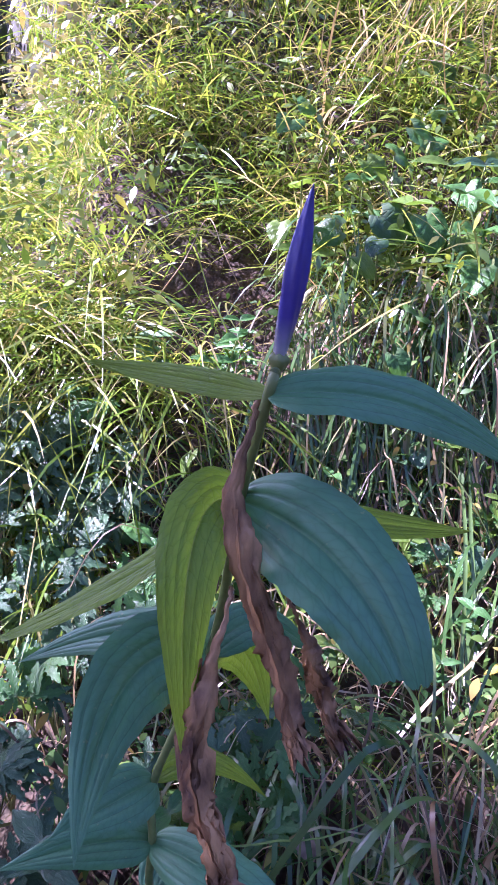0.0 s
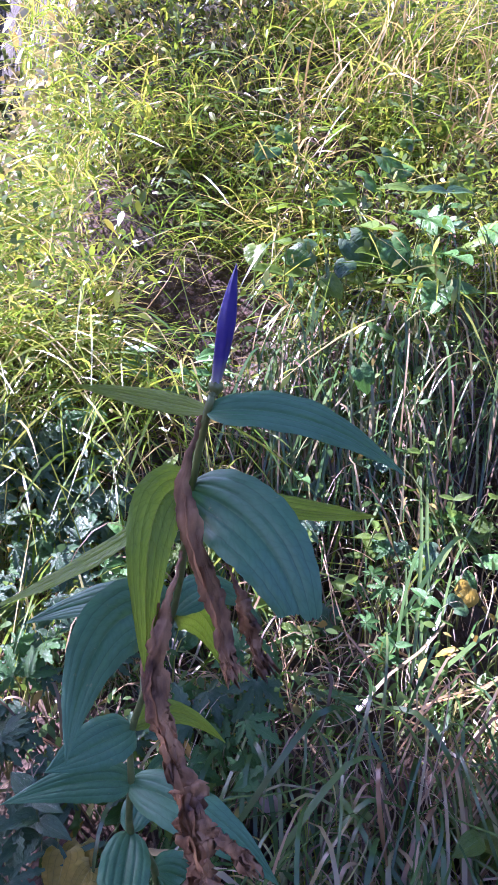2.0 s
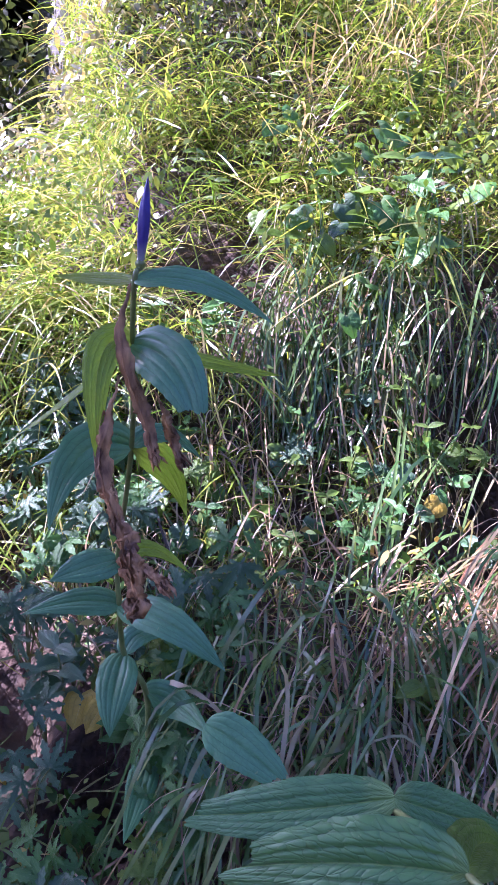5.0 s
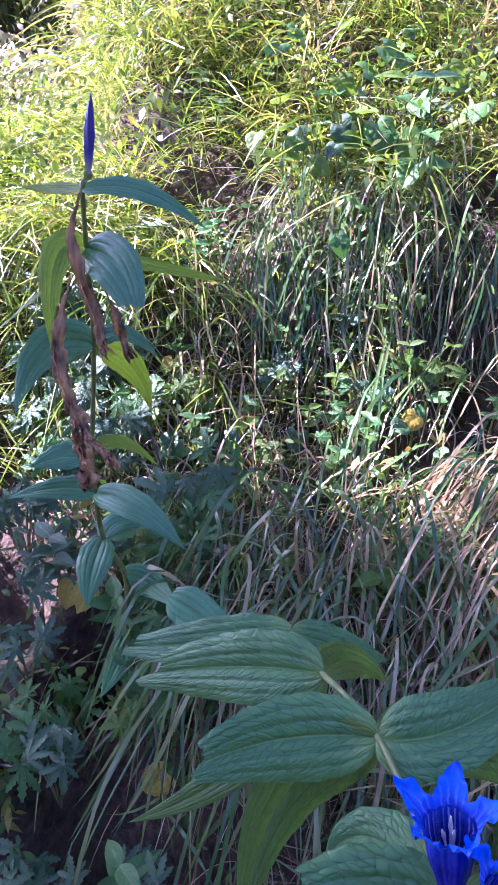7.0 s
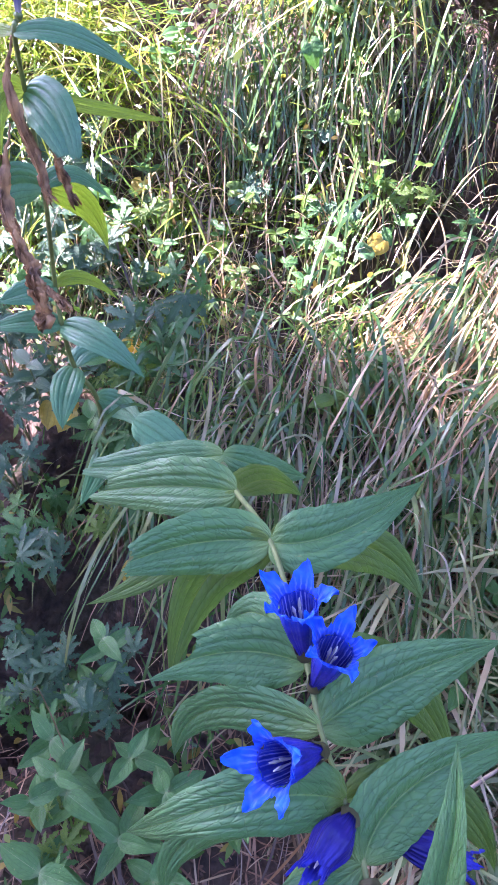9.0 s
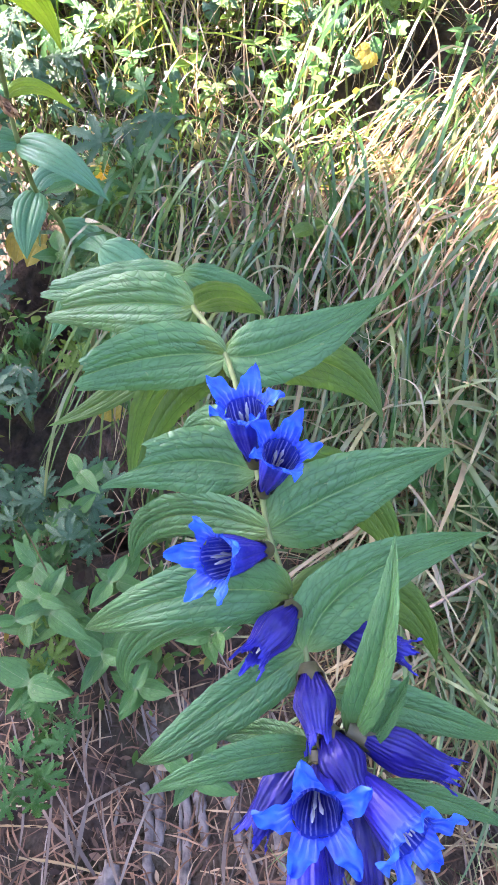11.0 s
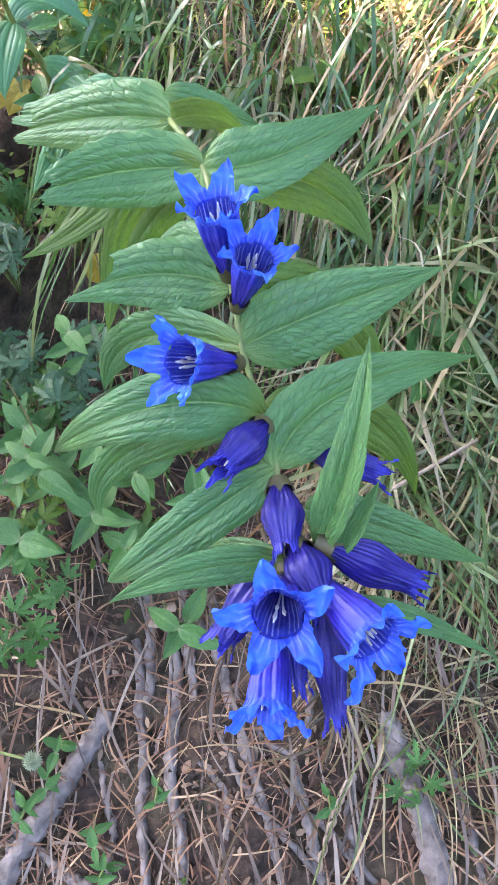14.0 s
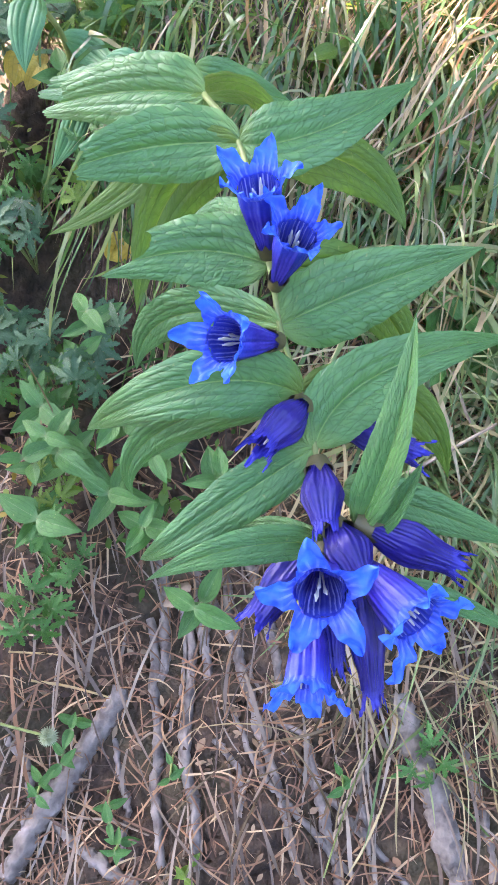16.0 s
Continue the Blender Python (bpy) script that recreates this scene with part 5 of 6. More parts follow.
leafy_herb((0.238, 1.136), 0.070, 0.034, herb_mat, 4, 181)
leafy_herb((-0.055, 1.210), 0.070, 0.028, herb_bright_mat, 4, 182)
leafy_herb((-0.095, 1.258), 0.070, 0.028, herb_bright_mat, 4, 183)
leafy_herb((0.136, 1.351), 0.080, 0.030, herb_bright_mat, 4, 184)
leafy_herb((0.031, 1.378), 0.080, 0.030, herb_bright_mat, 4, 185)
leafy_herb((-0.123, 0.800), 0.060, 0.028, herb_mat, 3, 186)
leafy_herb((-0.094, 0.844), 0.050, 0.024, herb_mat, 3, 187)
leafy_herb((0.217, 0.490), 0.050, 0.026, herb_bright_mat, 3, 188)
leafy_herb((0.118, 0.571), 0.050, 0.024, herb_bright_mat, 3, 189)
leafy_herb((-0.107, 0.072), 0.020, 0.016, herb_mat, 2, 190)
leafy_herb((-0.080, 0.019), 0.020, 0.015, herb_mat, 2, 191)
leafy_herb((-0.063, -0.016), 0.020, 0.016, herb_mat, 3, 192)
leafy_herb((-0.027, 0.045), 0.015, 0.012, herb_mat, 2, 193)
leafy_herb((-0.007, -0.027), 0.015, 0.012, herb_bright_mat, 2, 194)
leafy_herb((-0.118, 0.047), 0.020, 0.015, herb_mat, 2, 195)
leafy_herb((0.103, 0.035), 0.020, 0.014, herb_mat, 2, 196)
leafy_herb((-0.130, 0.029), 0.030, 0.018, herb_mat, 3, 197)
leafy_herb((0.129, 1.061), 0.110, 0.050, herb_bright_mat, 2, 198)
leafy_herb((0.173, 1.051), 0.110, 0.052, herb_mat, 2, 199)
leafy_herb((0.187, 0.981), 0.100, 0.050, herb_mat, 2, 200)
leafy_herb((0.178, 1.147), 0.110, 0.050, herb_bright_mat, 2, 201)
leafy_herb((0.112, 1.054), 0.090, 0.044, herb_bright_mat, 2, 202)
leafy_herb((0.029, 1.044), 0.090, 0.040, herb_bright_mat, 2, 203)
leafy_herb((0.219, 1.113), 0.110, 0.050, herb_grey_mat, 2, 204)
leafy_herb((0.099, 1.121), 0.100, 0.040, herb_mat, 2, 205)
leafy_herb((0.076, 0.800), 0.070, 0.020, herb_bright_mat, 4, 206)
leafy_herb((0.019, 0.821), 0.070, 0.020, herb_bright_mat, 4, 207)
leafy_herb((0.109, 0.739), 0.070, 0.020, herb_mat, 4, 208)
leafy_herb((0.050, 0.764), 0.070, 0.020, herb_bright_mat, 4, 209)
leafy_herb((0.168, 0.824), 0.070, 0.022, herb_bright_mat, 4, 210)
leafy_herb((-0.007, 0.777), 0.070, 0.020, herb_mat, 4, 211)
leafy_herb((-0.069, 0.757), 0.070, 0.024, herb_mat, 4, 212)
leafy_herb((0.071, 0.702), 0.070, 0.020, herb_mat, 4, 213)
leafy_herb((0.131, 0.867), 0.070, 0.022, herb_bright_mat, 4, 214)
leafy_herb((0.250, 0.770), 0.070, 0.022, herb_mat, 4, 215)
leafy_herb((0.022, 0.649), 0.060, 0.022, herb_mat, 4, 216)
leafy_herb((-0.036, 0.671), 0.060, 0.024, herb_grey_mat, 4, 217)
leafy_herb((-0.148, 0.315), 0.080, 0.045, herb_mat, 3, 218)
leafy_herb((-0.109, 0.271), 0.080, 0.045, herb_mat, 3, 219)
leafy_herb((-0.078, 0.244), 0.070, 0.040, herb_mat, 3, 220)
leafy_herb((-0.139, 0.221), 0.070, 0.045, herb_mat, 3, 221)
leafy_herb((-0.102, 0.362), 0.080, 0.036, herb_mat, 3, 222)
leafy_herb((-0.046, 0.272), 0.070, 0.036, herb_mat, 3, 223)
leafy_herb((0.218, 0.394), 0.070, 0.030, herb_mat, 3, 224)
leafy_herb((0.186, 0.452), 0.070, 0.028, herb_bright_mat, 3, 225)
broad_leaf((0.086, 0.949), 0.055, 0.028, herb_mat, 1, 227)
broad_leaf((0.199, 1.234), 0.088, 0.040, herb_mat, 1, 234)
broad_leaf((0.212, 1.333), 0.099, 0.037, herb_grey_mat, 1, 235)
broad_leaf((0.050, 1.289), 0.088, 0.031, herb_mat, 1, 236)
broad_leaf((-0.137, 0.812), 0.066, 0.027, herb_mat, 1, 237)
broad_leaf((-0.106, 0.855), 0.066, 0.022, herb_bright_mat, 1, 238)
broad_leaf((0.012, 0.879), 0.044, 0.019, herb_bright_mat, 1, 239)
broad_leaf((0.104, 0.882), 0.044, 0.025, herb_grey_mat, 1, 240)
broad_leaf((-0.123, 0.801), 0.066, 0.025, herb_mat, 1, 241)
broad_leaf((-0.051, 0.741), 0.055, 0.022, herb_bright_mat, 1, 242)
broad_leaf((0.032, 0.581), 0.055, 0.022, herb_bright_mat, 1, 243)
broad_leaf((0.006, 0.825), 0.055, 0.019, herb_grey_mat, 1, 244)
broad_leaf((0.289, 1.283), 0.088, 0.037, herb_bright_mat, 1, 245)
broad_leaf((0.138, 1.284), 0.088, 0.034, herb_bright_mat, 1, 247)
broad_leaf((0.292, 1.414), 0.088, 0.034, herb_bright_mat, 1, 248)
broad_leaf((0.188, 0.371), 0.055, 0.028, herb_mat, 1, 249)
broad_leaf((0.233, 0.347), 0.055, 0.025, herb_mat, 1, 250)
broad_leaf((-0.002, 0.887), 0.030, 0.022, yellow_leaf_mat, 1, 251)
broad_leaf((-0.157, 0.601), 0.030, 0.026, yellow_leaf_mat, 1, 252)
broad_leaf((-0.172, 0.588), 0.040, 0.028, yellow_leaf_mat, 1, 253)
broad_leaf((-0.085, 0.437), 0.030, 0.026, yellow_leaf_mat, 1, 254)
broad_leaf((0.003, 0.888), 0.030, 0.020, yellow_leaf_mat, 1, 255)
broad_leaf((-0.033, 0.181), 0.012, 0.030, twig_mat, 1, 256)
broad_leaf((-0.044, 0.590), 0.060, 0.013, twig_mat, 1, 257)
broad_leaf((-0.161, 0.573), 0.050, 0.022, yellow_leaf_mat, 1, 258)
broad_leaf((-0.004, 1.048), 0.083, 0.027, herb_bright_mat, 1, 300)
broad_leaf((0.051, 1.046), 0.091, 0.036, herb_mat, 1, 301)
broad_leaf((0.101, 1.060), 0.107, 0.043, herb_grey_mat, 1, 302)
broad_leaf((0.151, 1.049), 0.095, 0.042, herb_mat, 1, 303)
broad_leaf((0.103, 1.031), 0.096, 0.026, herb_grey_mat, 1, 304)
broad_leaf((0.221, 1.031), 0.073, 0.045, herb_bright_mat, 1, 305)
broad_leaf((0.191, 0.973), 0.073, 0.037, herb_mat, 1, 306)
broad_leaf((0.108, 0.936), 0.083, 0.032, herb_mat, 1, 307)
broad_leaf((0.074, 0.916), 0.089, 0.026, herb_mat, 1, 308)
broad_leaf((0.187, 1.211), 0.107, 0.050, herb_mat, 1, 309)
broad_leaf((0.217, 1.237), 0.117, 0.030, herb_grey_mat, 1, 310)
broad_leaf((0.023, 1.239), 0.100, 0.037, herb_mat, 1, 311)
broad_leaf((0.264, 1.062), 0.083, 0.043, herb_mat, 1, 312)
broad_leaf((0.142, 1.172), 0.114, 0.043, herb_mat, 1, 313)
broad_leaf((0.181, 1.016), 0.072, 0.033, herb_bright_mat, 1, 314)
broad_leaf((0.058, 0.999), 0.080, 0.026, herb_bright_mat, 1, 315)
broad_leaf((0.280, 1.158), 0.092, 0.036, herb_bright_mat, 1, 316)
broad_leaf((0.033, 1.121), 0.104, 0.029, herb_bright_mat, 1, 317)
broad_leaf((0.099, 1.157), 0.104, 0.033, herb_bright_mat, 1, 318)
broad_leaf((0.192, 1.106), 0.104, 0.036, herb_mat, 1, 319)
palmate_herb((-0.068, 0.632), 0.108, 0.036, herb_grey_mat, 3, 259)
palmate_herb((-0.050, 0.640), 0.104, 0.030, herb_mat, 3, 260)
palmate_herb((-0.105, 0.557), 0.059, 0.023, herb_mat, 7, 400)
palmate_herb((-0.188, 0.614), 0.053, 0.023, herb_grey_mat, 5, 401)
palmate_herb((-0.104, 0.604), 0.071, 0.021, herb_bright_mat, 7, 402)
palmate_herb((-0.087, 0.655), 0.075, 0.021, herb_mat, 6, 403)
palmate_herb((-0.086, 0.467), 0.062, 0.023, herb_mat, 5, 404)
palmate_herb((-0.246, 0.473), 0.076, 0.021, herb_grey_mat, 6, 405)
palmate_herb((-0.099, 0.477), 0.078, 0.022, herb_mat, 5, 407)
palmate_herb((-0.102, 0.532), 0.073, 0.029, herb_mat, 7, 408)
palmate_herb((-0.109, 0.455), 0.066, 0.021, herb_bright_mat, 6, 410)
palmate_herb((-0.084, 0.607), 0.067, 0.028, herb_mat, 6, 411)
palmate_herb((-0.167, 0.489), 0.055, 0.027, herb_mat, 6, 412)
palmate_herb((-0.134, 0.628), 0.059, 0.027, herb_grey_mat, 5, 413)
palmate_herb((-0.245, 0.438), 0.074, 0.024, herb_bright_mat, 7, 414)
palmate_herb((-0.073, 0.604), 0.077, 0.026, herb_mat, 7, 415)
leafy_herb((-0.091, 0.473), 0.088, 0.033, herb_mat, 4, 430)
leafy_herb((-0.244, 0.458), 0.063, 0.035, herb_grey_mat, 4, 431)
leafy_herb((-0.134, 0.563), 0.070, 0.030, herb_mat, 4, 432)
leafy_herb((-0.137, 0.608), 0.084, 0.035, herb_mat, 3, 433)
leafy_herb((-0.047, 0.604), 0.067, 0.025, herb_mat, 3, 435)
# herbs and fallen leaves on the middle of the bank
shelf = np.random.default_rng(77)
for k in range(30):
    kind = (herb_mat, herb_grey_mat, herb_bright_mat, herb_grey_mat, yellow_leaf_mat)[k % 5]
    broad_leaf((shelf.uniform(-0.15, 0.24), shelf.uniform(0.66, 0.88)), shelf.uniform(0.030, 0.065), shelf.uniform(0.014, 0.026), kind, 1, 500 + k)
for k in range(10):
    palmate_herb((shelf.uniform(-0.10, 0.22), shelf.uniform(0.66, 0.86)), shelf.uniform(0.045, 0.07), shelf.uniform(0.016, 0.024), (herb_mat, herb_bright_mat, herb_grey_mat)[k % 3], 4, 540 + k)
for k in range(12):
    leafy_herb((shelf.uniform(0.12, 0.27), shelf.uniform(0.42, 0.60)), shelf.uniform(0.06, 0.10), shelf.uniform(0.018, 0.026), (herb_mat, herb_grey_mat, herb_bright_mat)[k % 3], 3, 560 + k)
# stalks, twigs and bent blades: line, thickness
stalk([(-0.1331, 1.0085, 1.1396), (-0.1052, 0.9926, 1.1813), (-0.0795, 1.0501, 1.2185), (-0.0660, 0.9826, 1.1896), (-0.0422, 0.9636, 1.1427)], 0.00060, straw_mat, "bent_stalk", "thin pale stalk bent over at a sharp kink", "stalk")
stalk([(-0.0083, 0.8560, 1.0145), (-0.0091, 0.7628, 0.9639), (-0.0108, 0.6931, 0.9156), (-0.0037, 0.6286, 0.8817)], 0.00080, straw_mat, "dry_stalk", "thin upright dry stalk", "stalk", "dry stalks")
stalk([(0.0388, 0.8236, 0.9894), (0.0370, 0.7569, 0.9600), (0.0360, 0.6918, 0.9209)], 0.00070, straw_mat, "dry_stalk", "thin upright dry stalk", "stalk", "dry stalks")
stalk([(-0.0330, 0.8722, 1.0283), (-0.0259, 0.8331, 0.9866), (-0.0099, 0.7202, 0.9257), (-0.0030, 0.6586, 0.8772)], 0.00090, straw_mat, "dry_stalk", "thin upright dry stalk", "stalk", "dry stalks")
stalk([(0.0311, 0.8778, 1.0334), (0.0364, 0.7993, 0.9721), (0.0438, 0.6845, 0.9309)], 0.00090, straw_mat, "dry_stalk", "thin upright dry stalk", "stalk", "dry stalks")
stalk([(-0.0066, 0.6645, 0.8876), (0.0263, 0.5702, 0.8829), (0.0332, 0.5288, 0.8619)], 0.00160, straw_mat, "dry_stalk", "flattened pale dry stalk", "stalk", "dry stalks")
stalk([(0.1740, 0.9857, 1.1487), (0.1874, 0.9226, 1.1147), (0.2332, 0.8967, 1.0816), (0.2943, 0.8571, 1.0127)], 0.00110, bark_mat, "twig", "dark thin curved twig in the grass", "twig", "twigs")
stalk([(0.2019, 0.9243, 1.1079), (0.2200, 0.9007, 1.0872), (0.2624, 0.8911, 1.0566)], 0.00080, bark_mat, "twig", "dark thin curved twig in the grass", "twig", "twigs")
stalk([(0.1476, 0.2276, 0.7649), (0.1769, 0.2408, 0.7765), (0.2116, 0.2564, 0.7918)], 0.00170, twig_mat, "twig", "pale dry stick caught in the grass", "twig", "twigs")
stalk([(0.1873, 0.3306, 0.7797), (0.1953, 0.2794, 0.7750), (0.2159, 0.2690, 0.7390)], 0.00140, twig_mat, "twig", "pale dry stick caught in the grass", "twig", "twigs")
stalk([(-0.1176, 0.1233, 0.6366), (-0.0879, 0.1362, 0.6503), (-0.0607, 0.1513, 0.6439)], 0.00130, twig_mat, "twig", "short dry twig on the earth", "twig", "twigs")
stalk([(-0.1689, 0.1207, 0.6386), (-0.1415, 0.1206, 0.6345), (-0.1180, 0.1195, 0.6327)], 0.00100, straw_mat, "twig", "short dry twig on the earth", "twig", "twigs")
stalk([(-0.1473, 0.0983, 0.6360), (-0.1153, 0.0946, 0.6310), (-0.0750, 0.0852, 0.6284)], 0.00130, straw_mat, "twig", "pale dry stalk on the earth", "twig", "twigs")
stalk([(0.1263, 0.1040, 0.6880), (0.1734, 0.1057, 0.6699), (0.2275, 0.0924, 0.6598)], 0.00120, straw_mat, "twig", "pale dry stalk on the earth", "twig", "twigs")
stalk([(-0.1110, -0.0003, 0.6173), (-0.0752, -0.0024, 0.6189), (-0.0438, -0.0122, 0.6191)], 0.00120, twig_mat, "twig", "short dry twig on the earth", "twig", "twigs")
stalk([(0.0349, 0.0324, 0.6504), (0.0244, 0.0054, 0.6510), (0.0181, -0.0347, 0.6320)], 0.00120, twig_mat, "twig", "short dry twig on the earth", "twig", "twigs")
stalk([(-0.0642, 0.0484, 0.6182), (-0.0418, 0.0585, 0.6378), (-0.0226, 0.0262, 0.6330)], 0.00100, twig_mat, "twig", "short dry twig on the earth", "twig", "twigs")
stalk([(-0.0164, -0.0273, 0.6247), (-0.0132, -0.0014, 0.6362), (-0.0170, 0.0259, 0.6363)], 0.00090, twig_mat, "twig", "short dry twig on the earth", "twig", "twigs")
seed_head((-0.122, 0.053, 0.656))
seed_stalk([(0.1526, 0.0855, 0.6750), (0.1240, 0.0526, 0.7057), (0.1020, 0.0185, 0.7213), (0.0766, -0.0357, 0.7525)])
seed_stalk([(-0.1181, 0.9819, 1.0845), (-0.1419, 0.9311, 1.0559), (-0.1651, 0.8943, 1.0075), (-0.1859, 0.8692, 0.9625), (-0.1993, 0.8571, 0.9260)])
blade([(0.1447, 0.8523, 1.0213), (0.1207, 0.7673, 0.9898), (0.0981, 0.6950, 0.9347), (0.0833, 0.6572, 0.9139)], 0.0036, grass_cool_mat)
blade([(0.0875, 0.6730, 0.9238), (0.0963, 0.7197, 0.9531), (0.1094, 0.7735, 0.9827)], 0.0024, grass_cool_mat)
blade([(-0.0668, 0.8389, 1.0052), (-0.0675, 0.7901, 0.9894), (-0.0648, 0.7810, 0.9625), (-0.0625, 0.7835, 0.9439)], 0.0036, straw_mat)
blade([(-0.0675, 0.8511, 1.0078), (-0.0140, 0.8538, 1.0206), (0.0654, 0.8759, 1.0673), (0.1181, 0.8872, 1.0872), (0.2097, 0.8823, 1.0851)], 0.0024, grass_cool_mat)
blade([(0.0262, 0.8822, 1.0491), (0.0528, 0.8754, 1.0476), (0.1070, 0.8766, 1.0372)], 0.0024, grass_cool_mat)
blade([(0.2032, 0.9660, 1.1643), (0.2578, 0.8895, 1.0834), (0.2926, 0.8940, 1.0888)], 0.0024, grass_cool_mat)
blade([(0.0364, 0.7160, 0.9209), (0.0718, 0.7014, 0.9286), (0.1100, 0.7061, 0.9088)], 0.0024, straw_mat)
blade([(0.1053, 0.5473, 0.8670), (0.1298, 0.5504, 0.8909), (0.1664, 0.5743, 0.8866)], 0.0030, grass_sun_mat)
blade([(0.1803, 0.5195, 0.9155), (0.1935, 0.5018, 0.9336), (0.2285, 0.5137, 0.9392)], 0.0024, straw_mat)
blade([(0.2184, 0.4910, 0.8962), (0.2009, 0.4294, 0.8775), (0.1951, 0.4091, 0.8329)], 0.0036, grass_cool_mat)
blade([(0.1589, 0.5119, 0.8656), (0.1648, 0.4288, 0.8616), (0.1757, 0.4003, 0.8100)], 0.0036, grass_cool_mat)
blade([(0.1360, 0.4432, 0.8186), (0.1594, 0.4351, 0.8445), (0.1840, 0.4529, 0.8685)], 0.0024, straw_mat)
blade([(0.2351, 0.5639, 0.9110), (0.2045, 0.4792, 0.9096), (0.1988, 0.4726, 0.8741)], 0.0036, grass_cool_mat)
blade([(0.0366, 0.6005, 0.9093), (0.0374, 0.5505, 0.8961), (0.0339, 0.5271, 0.8711)], 0.0036, straw_mat)
blade([(-0.1577, 0.1969, 0.6877), (-0.1468, 0.2400, 0.7170), (-0.1220, 0.2780, 0.7349)], 0.0024, grass_cool_mat)
blade([(-0.1294, 0.3297, 0.7421), (-0.1007, 0.3271, 0.7625), (-0.0557, 0.3428, 0.7564)], 0.0021, straw_mat)
blade([(0.1525, 0.8537, 1.0264), (0.1283, 0.7759, 0.9929), (0.1176, 0.7245, 0.9507), (0.0983, 0.6754, 0.9005)], 0.0036, grass_cool_mat)
blade([(-0.2024, 0.8065, 0.9695), (-0.1889, 0.8192, 0.9944), (-0.1793, 0.8496, 1.0064)], 0.0036, straw_mat)


# ---- exposed roots ----
def root(points, radii, seed, label="weathered grey root lying bare on the earth"):
    pts = [(px, py, float(ground_z(px, py)) + dz * 1.7) for px, py, dz in points]
    p = curve_points(pts, 40)
    rg = np.random.default_rng(seed)
    p[:, :2] += np.cumsum(rg.normal(0, 0.0007, (40, 2)), 0)
    r = np.interp(np.linspace(0, 1, 40), np.linspace(0, 1, len(radii)), radii) * (1 + 0.07 * np.sin(np.linspace(0, 13, 40) + seed) + rg.normal(0, 0.05, 40))
    v, f = tube(p, r, 16, 0.11, seed)
    tagged(mesh_ob("root", v, f, root_mat), label, "root", "roots on the bare earth")


root([(-0.074, 0.095, 0.003), (-0.096, 0.054, 0.003), (-0.122, 0.004, 0.003), (-0.151, -0.038, 0.003)], [0.0075, 0.0093, 0.0079], 50)
root([(-0.030, 0.178, 0.002), (-0.015, 0.121, 0.002), (-0.014, 0.050, 0.002), (-0.002, -0.005, 0.002), (0.001, -0.038, 0.002)], [0.0036, 0.0045, 0.0038], 51)
root([(-0.009, 0.176, 0.002), (0.016, 0.133, 0.002), (0.030, 0.083, 0.002), (0.039, 0.053, 0.002)], [0.0035, 0.0044, 0.0038], 52)
root([(0.019, 0.074, 0.001), (0.035, 0.037, 0.001), (0.065, 0.006, 0.001), (0.107, -0.038, 0.001)], [0.0021, 0.0026, 0.0022], 53)
root([(0.057, 0.045, 0.001), (0.096, 0.010, 0.001), (0.130, -0.020, 0.001), (0.157, -0.050, 0.001)], [0.0021, 0.0026, 0.0022], 54)
root([(0.149, 0.091, 0.004), (0.155, 0.053, 0.004), (0.165, 0.010, 0.004), (0.178, -0.046, 0.004)], [0.0088, 0.0110, 0.0094], 55)
root([(-0.053, 0.150, 0.002), (-0.042, 0.068, 0.002), (-0.044, 0.028, 0.002), (-0.036, -0.035, 0.002)], [0.0036, 0.0045, 0.0038], 56)
root([(0.075, 0.053, 0.002), (0.091, -0.005, 0.002), (0.106, -0.049, 0.002)], [0.0035, 0.0044, 0.0037], 57)
root([(-0.117, -0.004, 0.002), (-0.078, -0.027, 0.002), (-0.037, -0.049, 0.002)], [0.0037, 0.0046, 0.0039], 58)
root([(0.030, 0.109, 0.001), (0.053, 0.066, 0.001), (0.079, 0.053, 0.001), (0.083, 0.018, 0.001)], [0.0017, 0.0022, 0.0018], 59)
root([(-0.024, 0.159, 0.001), (-0.025, 0.089, 0.001), (-0.029, 0.055, 0.001)], [0.0014, 0.0018, 0.0015], 60)
root([(0.035, 0.070, 0.001), (0.052, 0.025, 0.001), (0.064, -0.035, 0.001)], [0.0028, 0.0034, 0.0029], 61)
root([(0.128, 0.053, 0.001), (0.118, 0.014, 0.001), (0.124, -0.035, 0.001)], [0.0025, 0.0031, 0.0026], 62)
root([(0.004, 0.053, 0.001), (0.022, 0.017, 0.001), (0.018, -0.035, 0.001)], [0.0021, 0.0026, 0.0022], 63)
root([(-0.077, 0.058, 0.001), (-0.065, 0.012, 0.001), (-0.068, -0.038, 0.001)], [0.0022, 0.0028, 0.0023], 64)
root([(0.203, 0.055, 0.001), (0.207, 0.006, 0.001), (0.208, -0.042, 0.001)], [0.0029, 0.0036, 0.0031], 65)
root([(-0.050, 0.205, 0.001), (-0.040, 0.160, 0.002), (-0.036, 0.105, 0.001)], [0.0040, 0.0052, 0.0034], 67)
root([(-0.022, 0.210, 0.001), (-0.012, 0.155, 0.002), (-0.002, 0.095, 0.001)], [0.0044, 0.0056, 0.0036], 68)
root([(0.004, 0.205, 0.001), (0.010, 0.150, 0.002), (0.022, 0.100, 0.001)], [0.0034, 0.0048, 0.0030], 69)
root([(0.028, 0.195, 0.001), (0.042, 0.140, 0.002), (0.056, 0.080, 0.001)], [0.0040, 0.0050, 0.0032], 70)
root([(0.080, 0.160, 0.001), (0.090, 0.110, 0.002), (0.094, 0.060, 0.001)], [0.0030, 0.0040, 0.0026], 71)
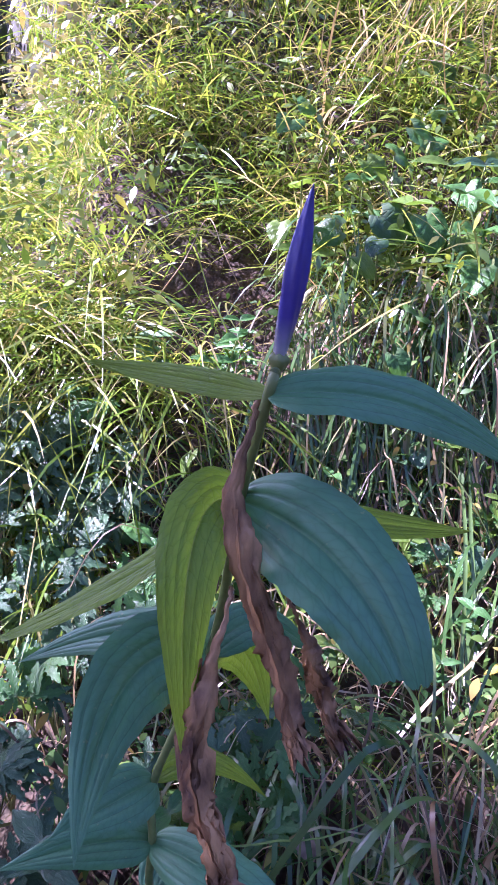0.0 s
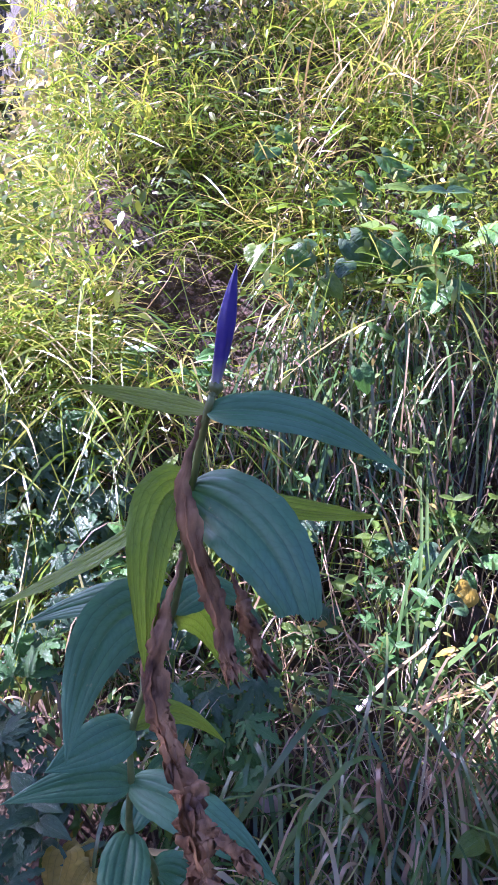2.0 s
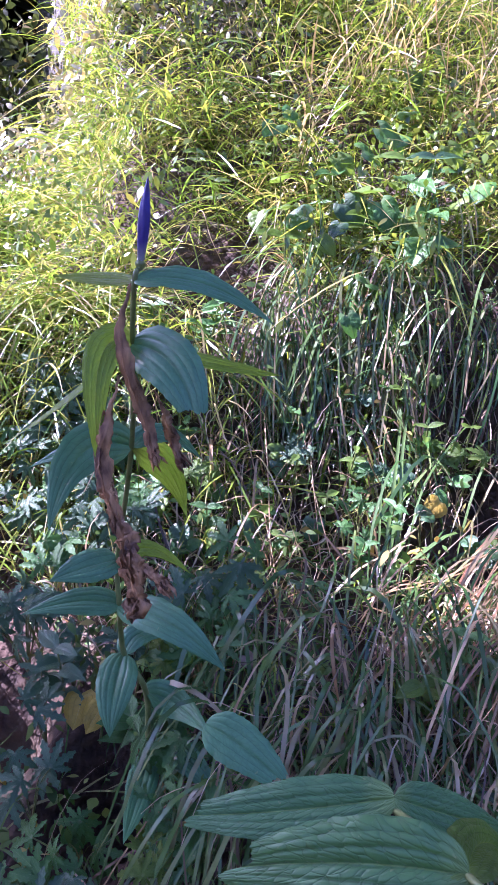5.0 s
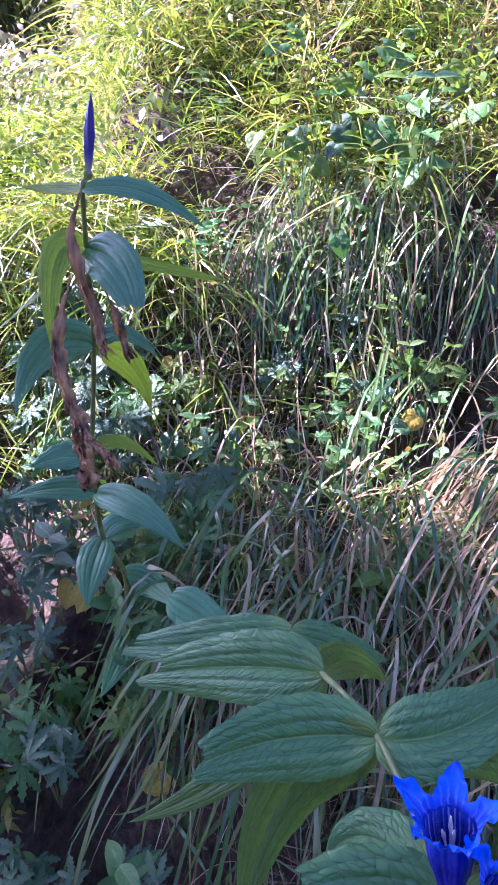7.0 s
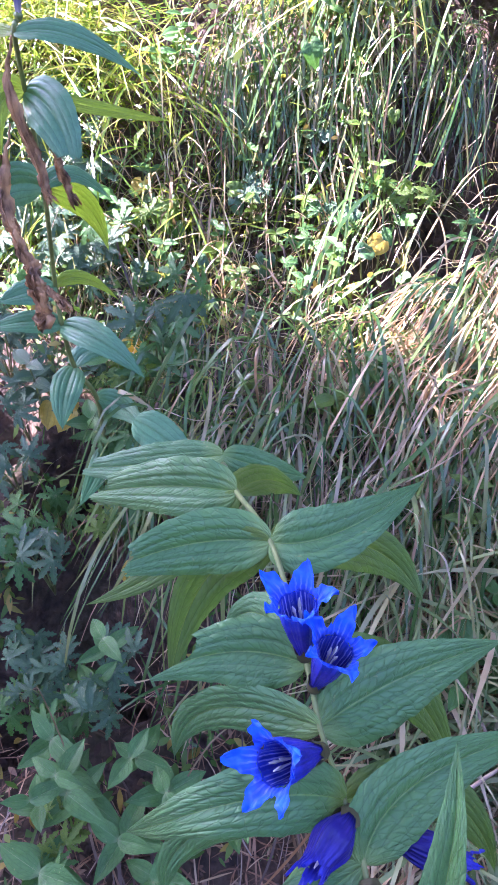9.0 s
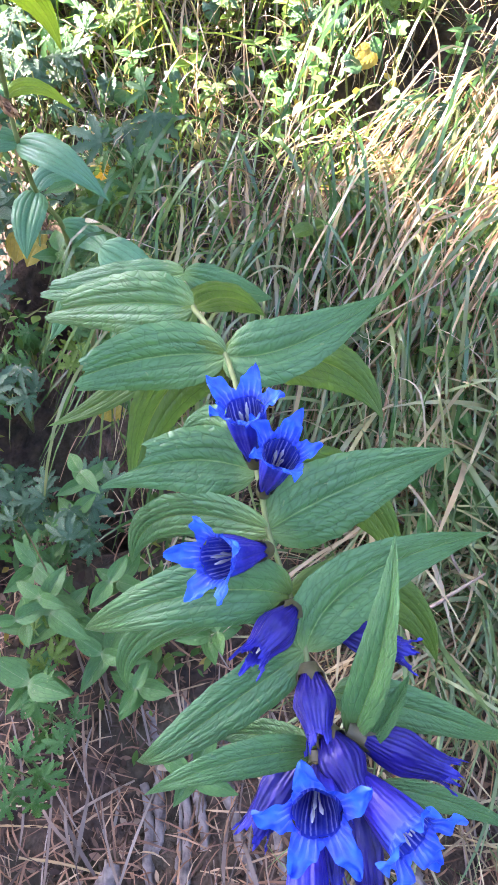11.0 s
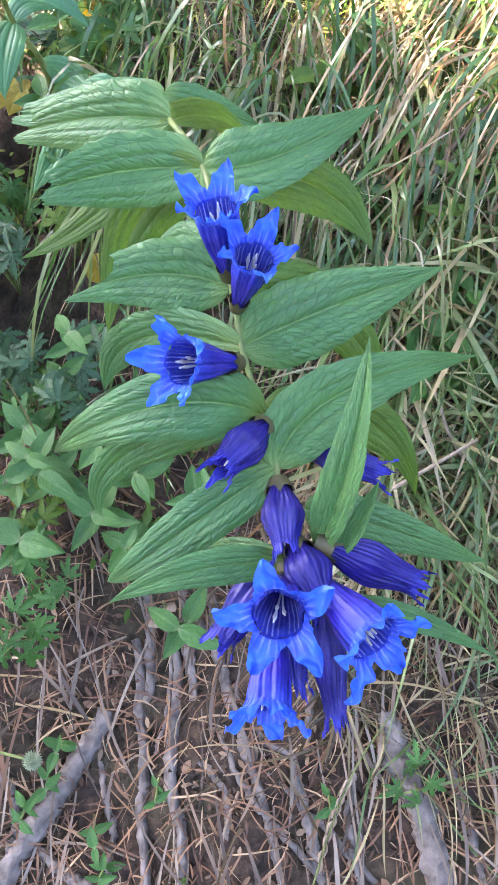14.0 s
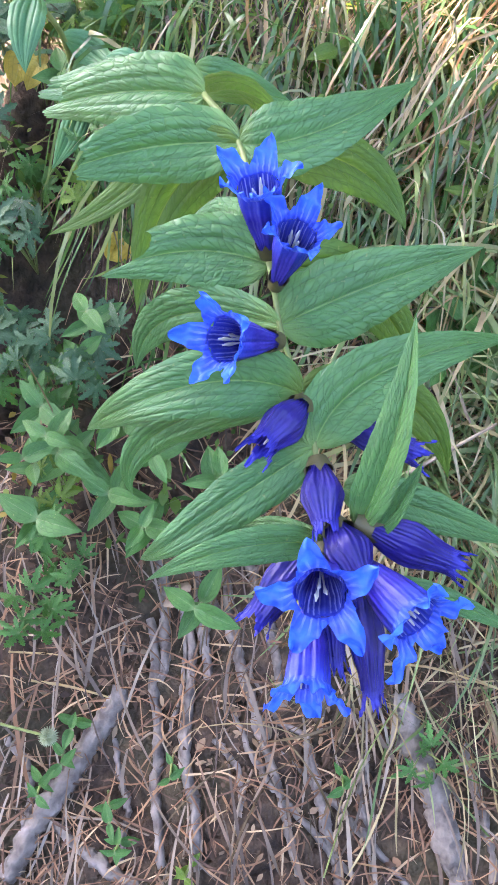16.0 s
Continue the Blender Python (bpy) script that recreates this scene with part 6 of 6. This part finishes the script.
root([(-0.161, 0.056, 0.001), (-0.141, 0.028, 0.001), (-0.144, -0.012, 0.001)], [0.0030, 0.0037, 0.0032], 66)

# ---- shrub behind, dark wood beyond, and unseen trees added to block light ----
def bush(name, centre, size, leaves, seed, label, trunk_to, leaf=0.05, mat=bush_mat, clump_count=60):
    ob = thing(name, label, "tree", place=(0, 0, 0))
    rng = np.random.default_rng(seed)
    c, s = np.array(centre), np.array(size)
    base = np.array(trunk_to, float)
    limbs_v, limbs_f, off = [], [], 0
    clumps = []
    for k in range(clump_count):
        q = c + s * unit(rng.normal(0, 1, 3)) * rng.uniform(0.35, 1.0)
        clumps.append(q)
        if k < 16:
            v, f = tube(curve_points([base, base + (c - base) * 0.5 + rng.normal(0, 0.08, 3), q], 10), [0.05, 0.03, 0.006], 6, 0.05, k)
            limbs_v += list(v)
            limbs_f += [tuple(i + off for i in g) for g in f]
            off = len(limbs_v)
    mesh_ob("trunk", limbs_v, limbs_f, bark_mat, ob)
    clumps = np.array(clumps)
    k = rng.integers(0, len(clumps), leaves)
    p = clumps[k] + rng.normal(0, 0.19, (leaves, 3)) * s.min()
    d = rng.normal(0, 1, (leaves, 3)) + np.array([0, 0, -0.4])
    d /= np.linalg.norm(d, axis=1)[:, None]
    sd = np.cross(d, rng.normal(0, 1, (leaves, 3)))
    sd /= np.linalg.norm(sd, axis=1)[:, None]
    L = leaf * rng.uniform(0.6, 1.4, leaves)
    e = np.linspace(0, 1, 4)[None, :, None]
    cen = p[:, None] + d[:, None] * L[:, None, None] * e - np.array([0, 0, 1]) * (L * 0.25)[:, None, None] * e ** 2
    w = L[:, None] * 0.55 * np.array([0.15, 0.95, 0.8, 0.05])[None]
    crown = ribbons("crown", cen, sd, w, mat, "", "tree")
    del crown["category"]
    crown.parent = ob
    return ob


# two crowns added out of view, only to cast shade on the bank
bush("shade_tree", (-1.8, 0.46, 4.27), (1.8, 1.3, 1.25), 66000, 31, "unseen leafy tree added to shade the foot of the bank", (-4.0, 0.0, 0.6), 0.075, clump_count=120)
bush("shade_tree", (-2.2, 1.33, 3.2), (0.9, 0.40, 0.22), 12000, 34, "unseen young tree added to shade the lower bank", (-3.1, 1.7, 0.7), 0.06)
bush("shrub", (-1.15, 2.75, 1.42), (0.62, 0.42, 0.40), 12000, 33, "leafy shrub behind the edge of the bank", (-1.6, 3.0, 0.8), 0.035)


def far_tree(px, py, height, seed):
    ob = thing("screen_spruce", "dark spruce of the shaded wood, with unseen ones added to block sky", "tree", "spruces of the wood", (0, 0, 0))
    z0 = float(ground_z(px, py)) - 0.2
    v, f = tube([(px, py, z0), (px, py, z0 + height * 0.5), (px, py, z0 + height)], [0.16, 0.1, 0.02], 8)
    mesh_ob("trunk", v, f, bark_mat, ob)
    rng = np.random.default_rng(seed)
    n = 2600
    h = rng.random(n) ** 1.3
    rad = (1 - h) * height * 0.2 + 0.1
    a = rng.uniform(0, 6.283, n)
    d = np.stack([np.cos(a), np.sin(a), -0.45 + 0 * a], -1)
    p = np.array([px, py, z0 + 0.4]) + np.stack([0 * a, 0 * a, h * (height - 0.4)], -1)
    e = np.linspace(0, 1, 4)[None, :, None]
    cen = p[:, None] + d[:, None] * rad[:, None, None] * e
    sd = np.stack([-np.sin(a), np.cos(a), rng.normal(0, 0.4, n)], -1)
    w = rad[:, None] * 0.22 * np.array([0.4, 1, 0.9, 0.05])[None]
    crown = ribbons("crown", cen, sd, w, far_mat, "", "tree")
    del crown["category"]
    crown.parent = ob


# first row is the dark wood; the rest are unseen, added to block skylight
for k, (px, py, hh) in enumerate([(-3.4, 10, 9), (-1.4, 12, 10), (-5.2, 12, 11), (-2.6, 14, 12), (-7, 15, 12), (-0.2, 15, 12), (-4.2, 17, 13),
                                (-3.5, -5, 8), (-1.2, -6, 9), (1.3, -5.2, 8), (3.6, -5.6, 9), (5.4, -3, 9), (-6, -3.4, 9), (6.0, 0.2, 8), (0.2, -8, 11), (-7.5, 1.0, 10), (2.6, -7.5, 11),
                                (-0.9, 5.2, 8), (0.9, 5.6, 8), (2.7, 5.0, 8), (4.3, 4.2, 8), (-2.2, 6.8, 8), (0.0, 7.4, 9), (2.0, 7.6, 9), (5.2, 2.2, 8)]):
    far_tree(px, py, hh, 40 + k)
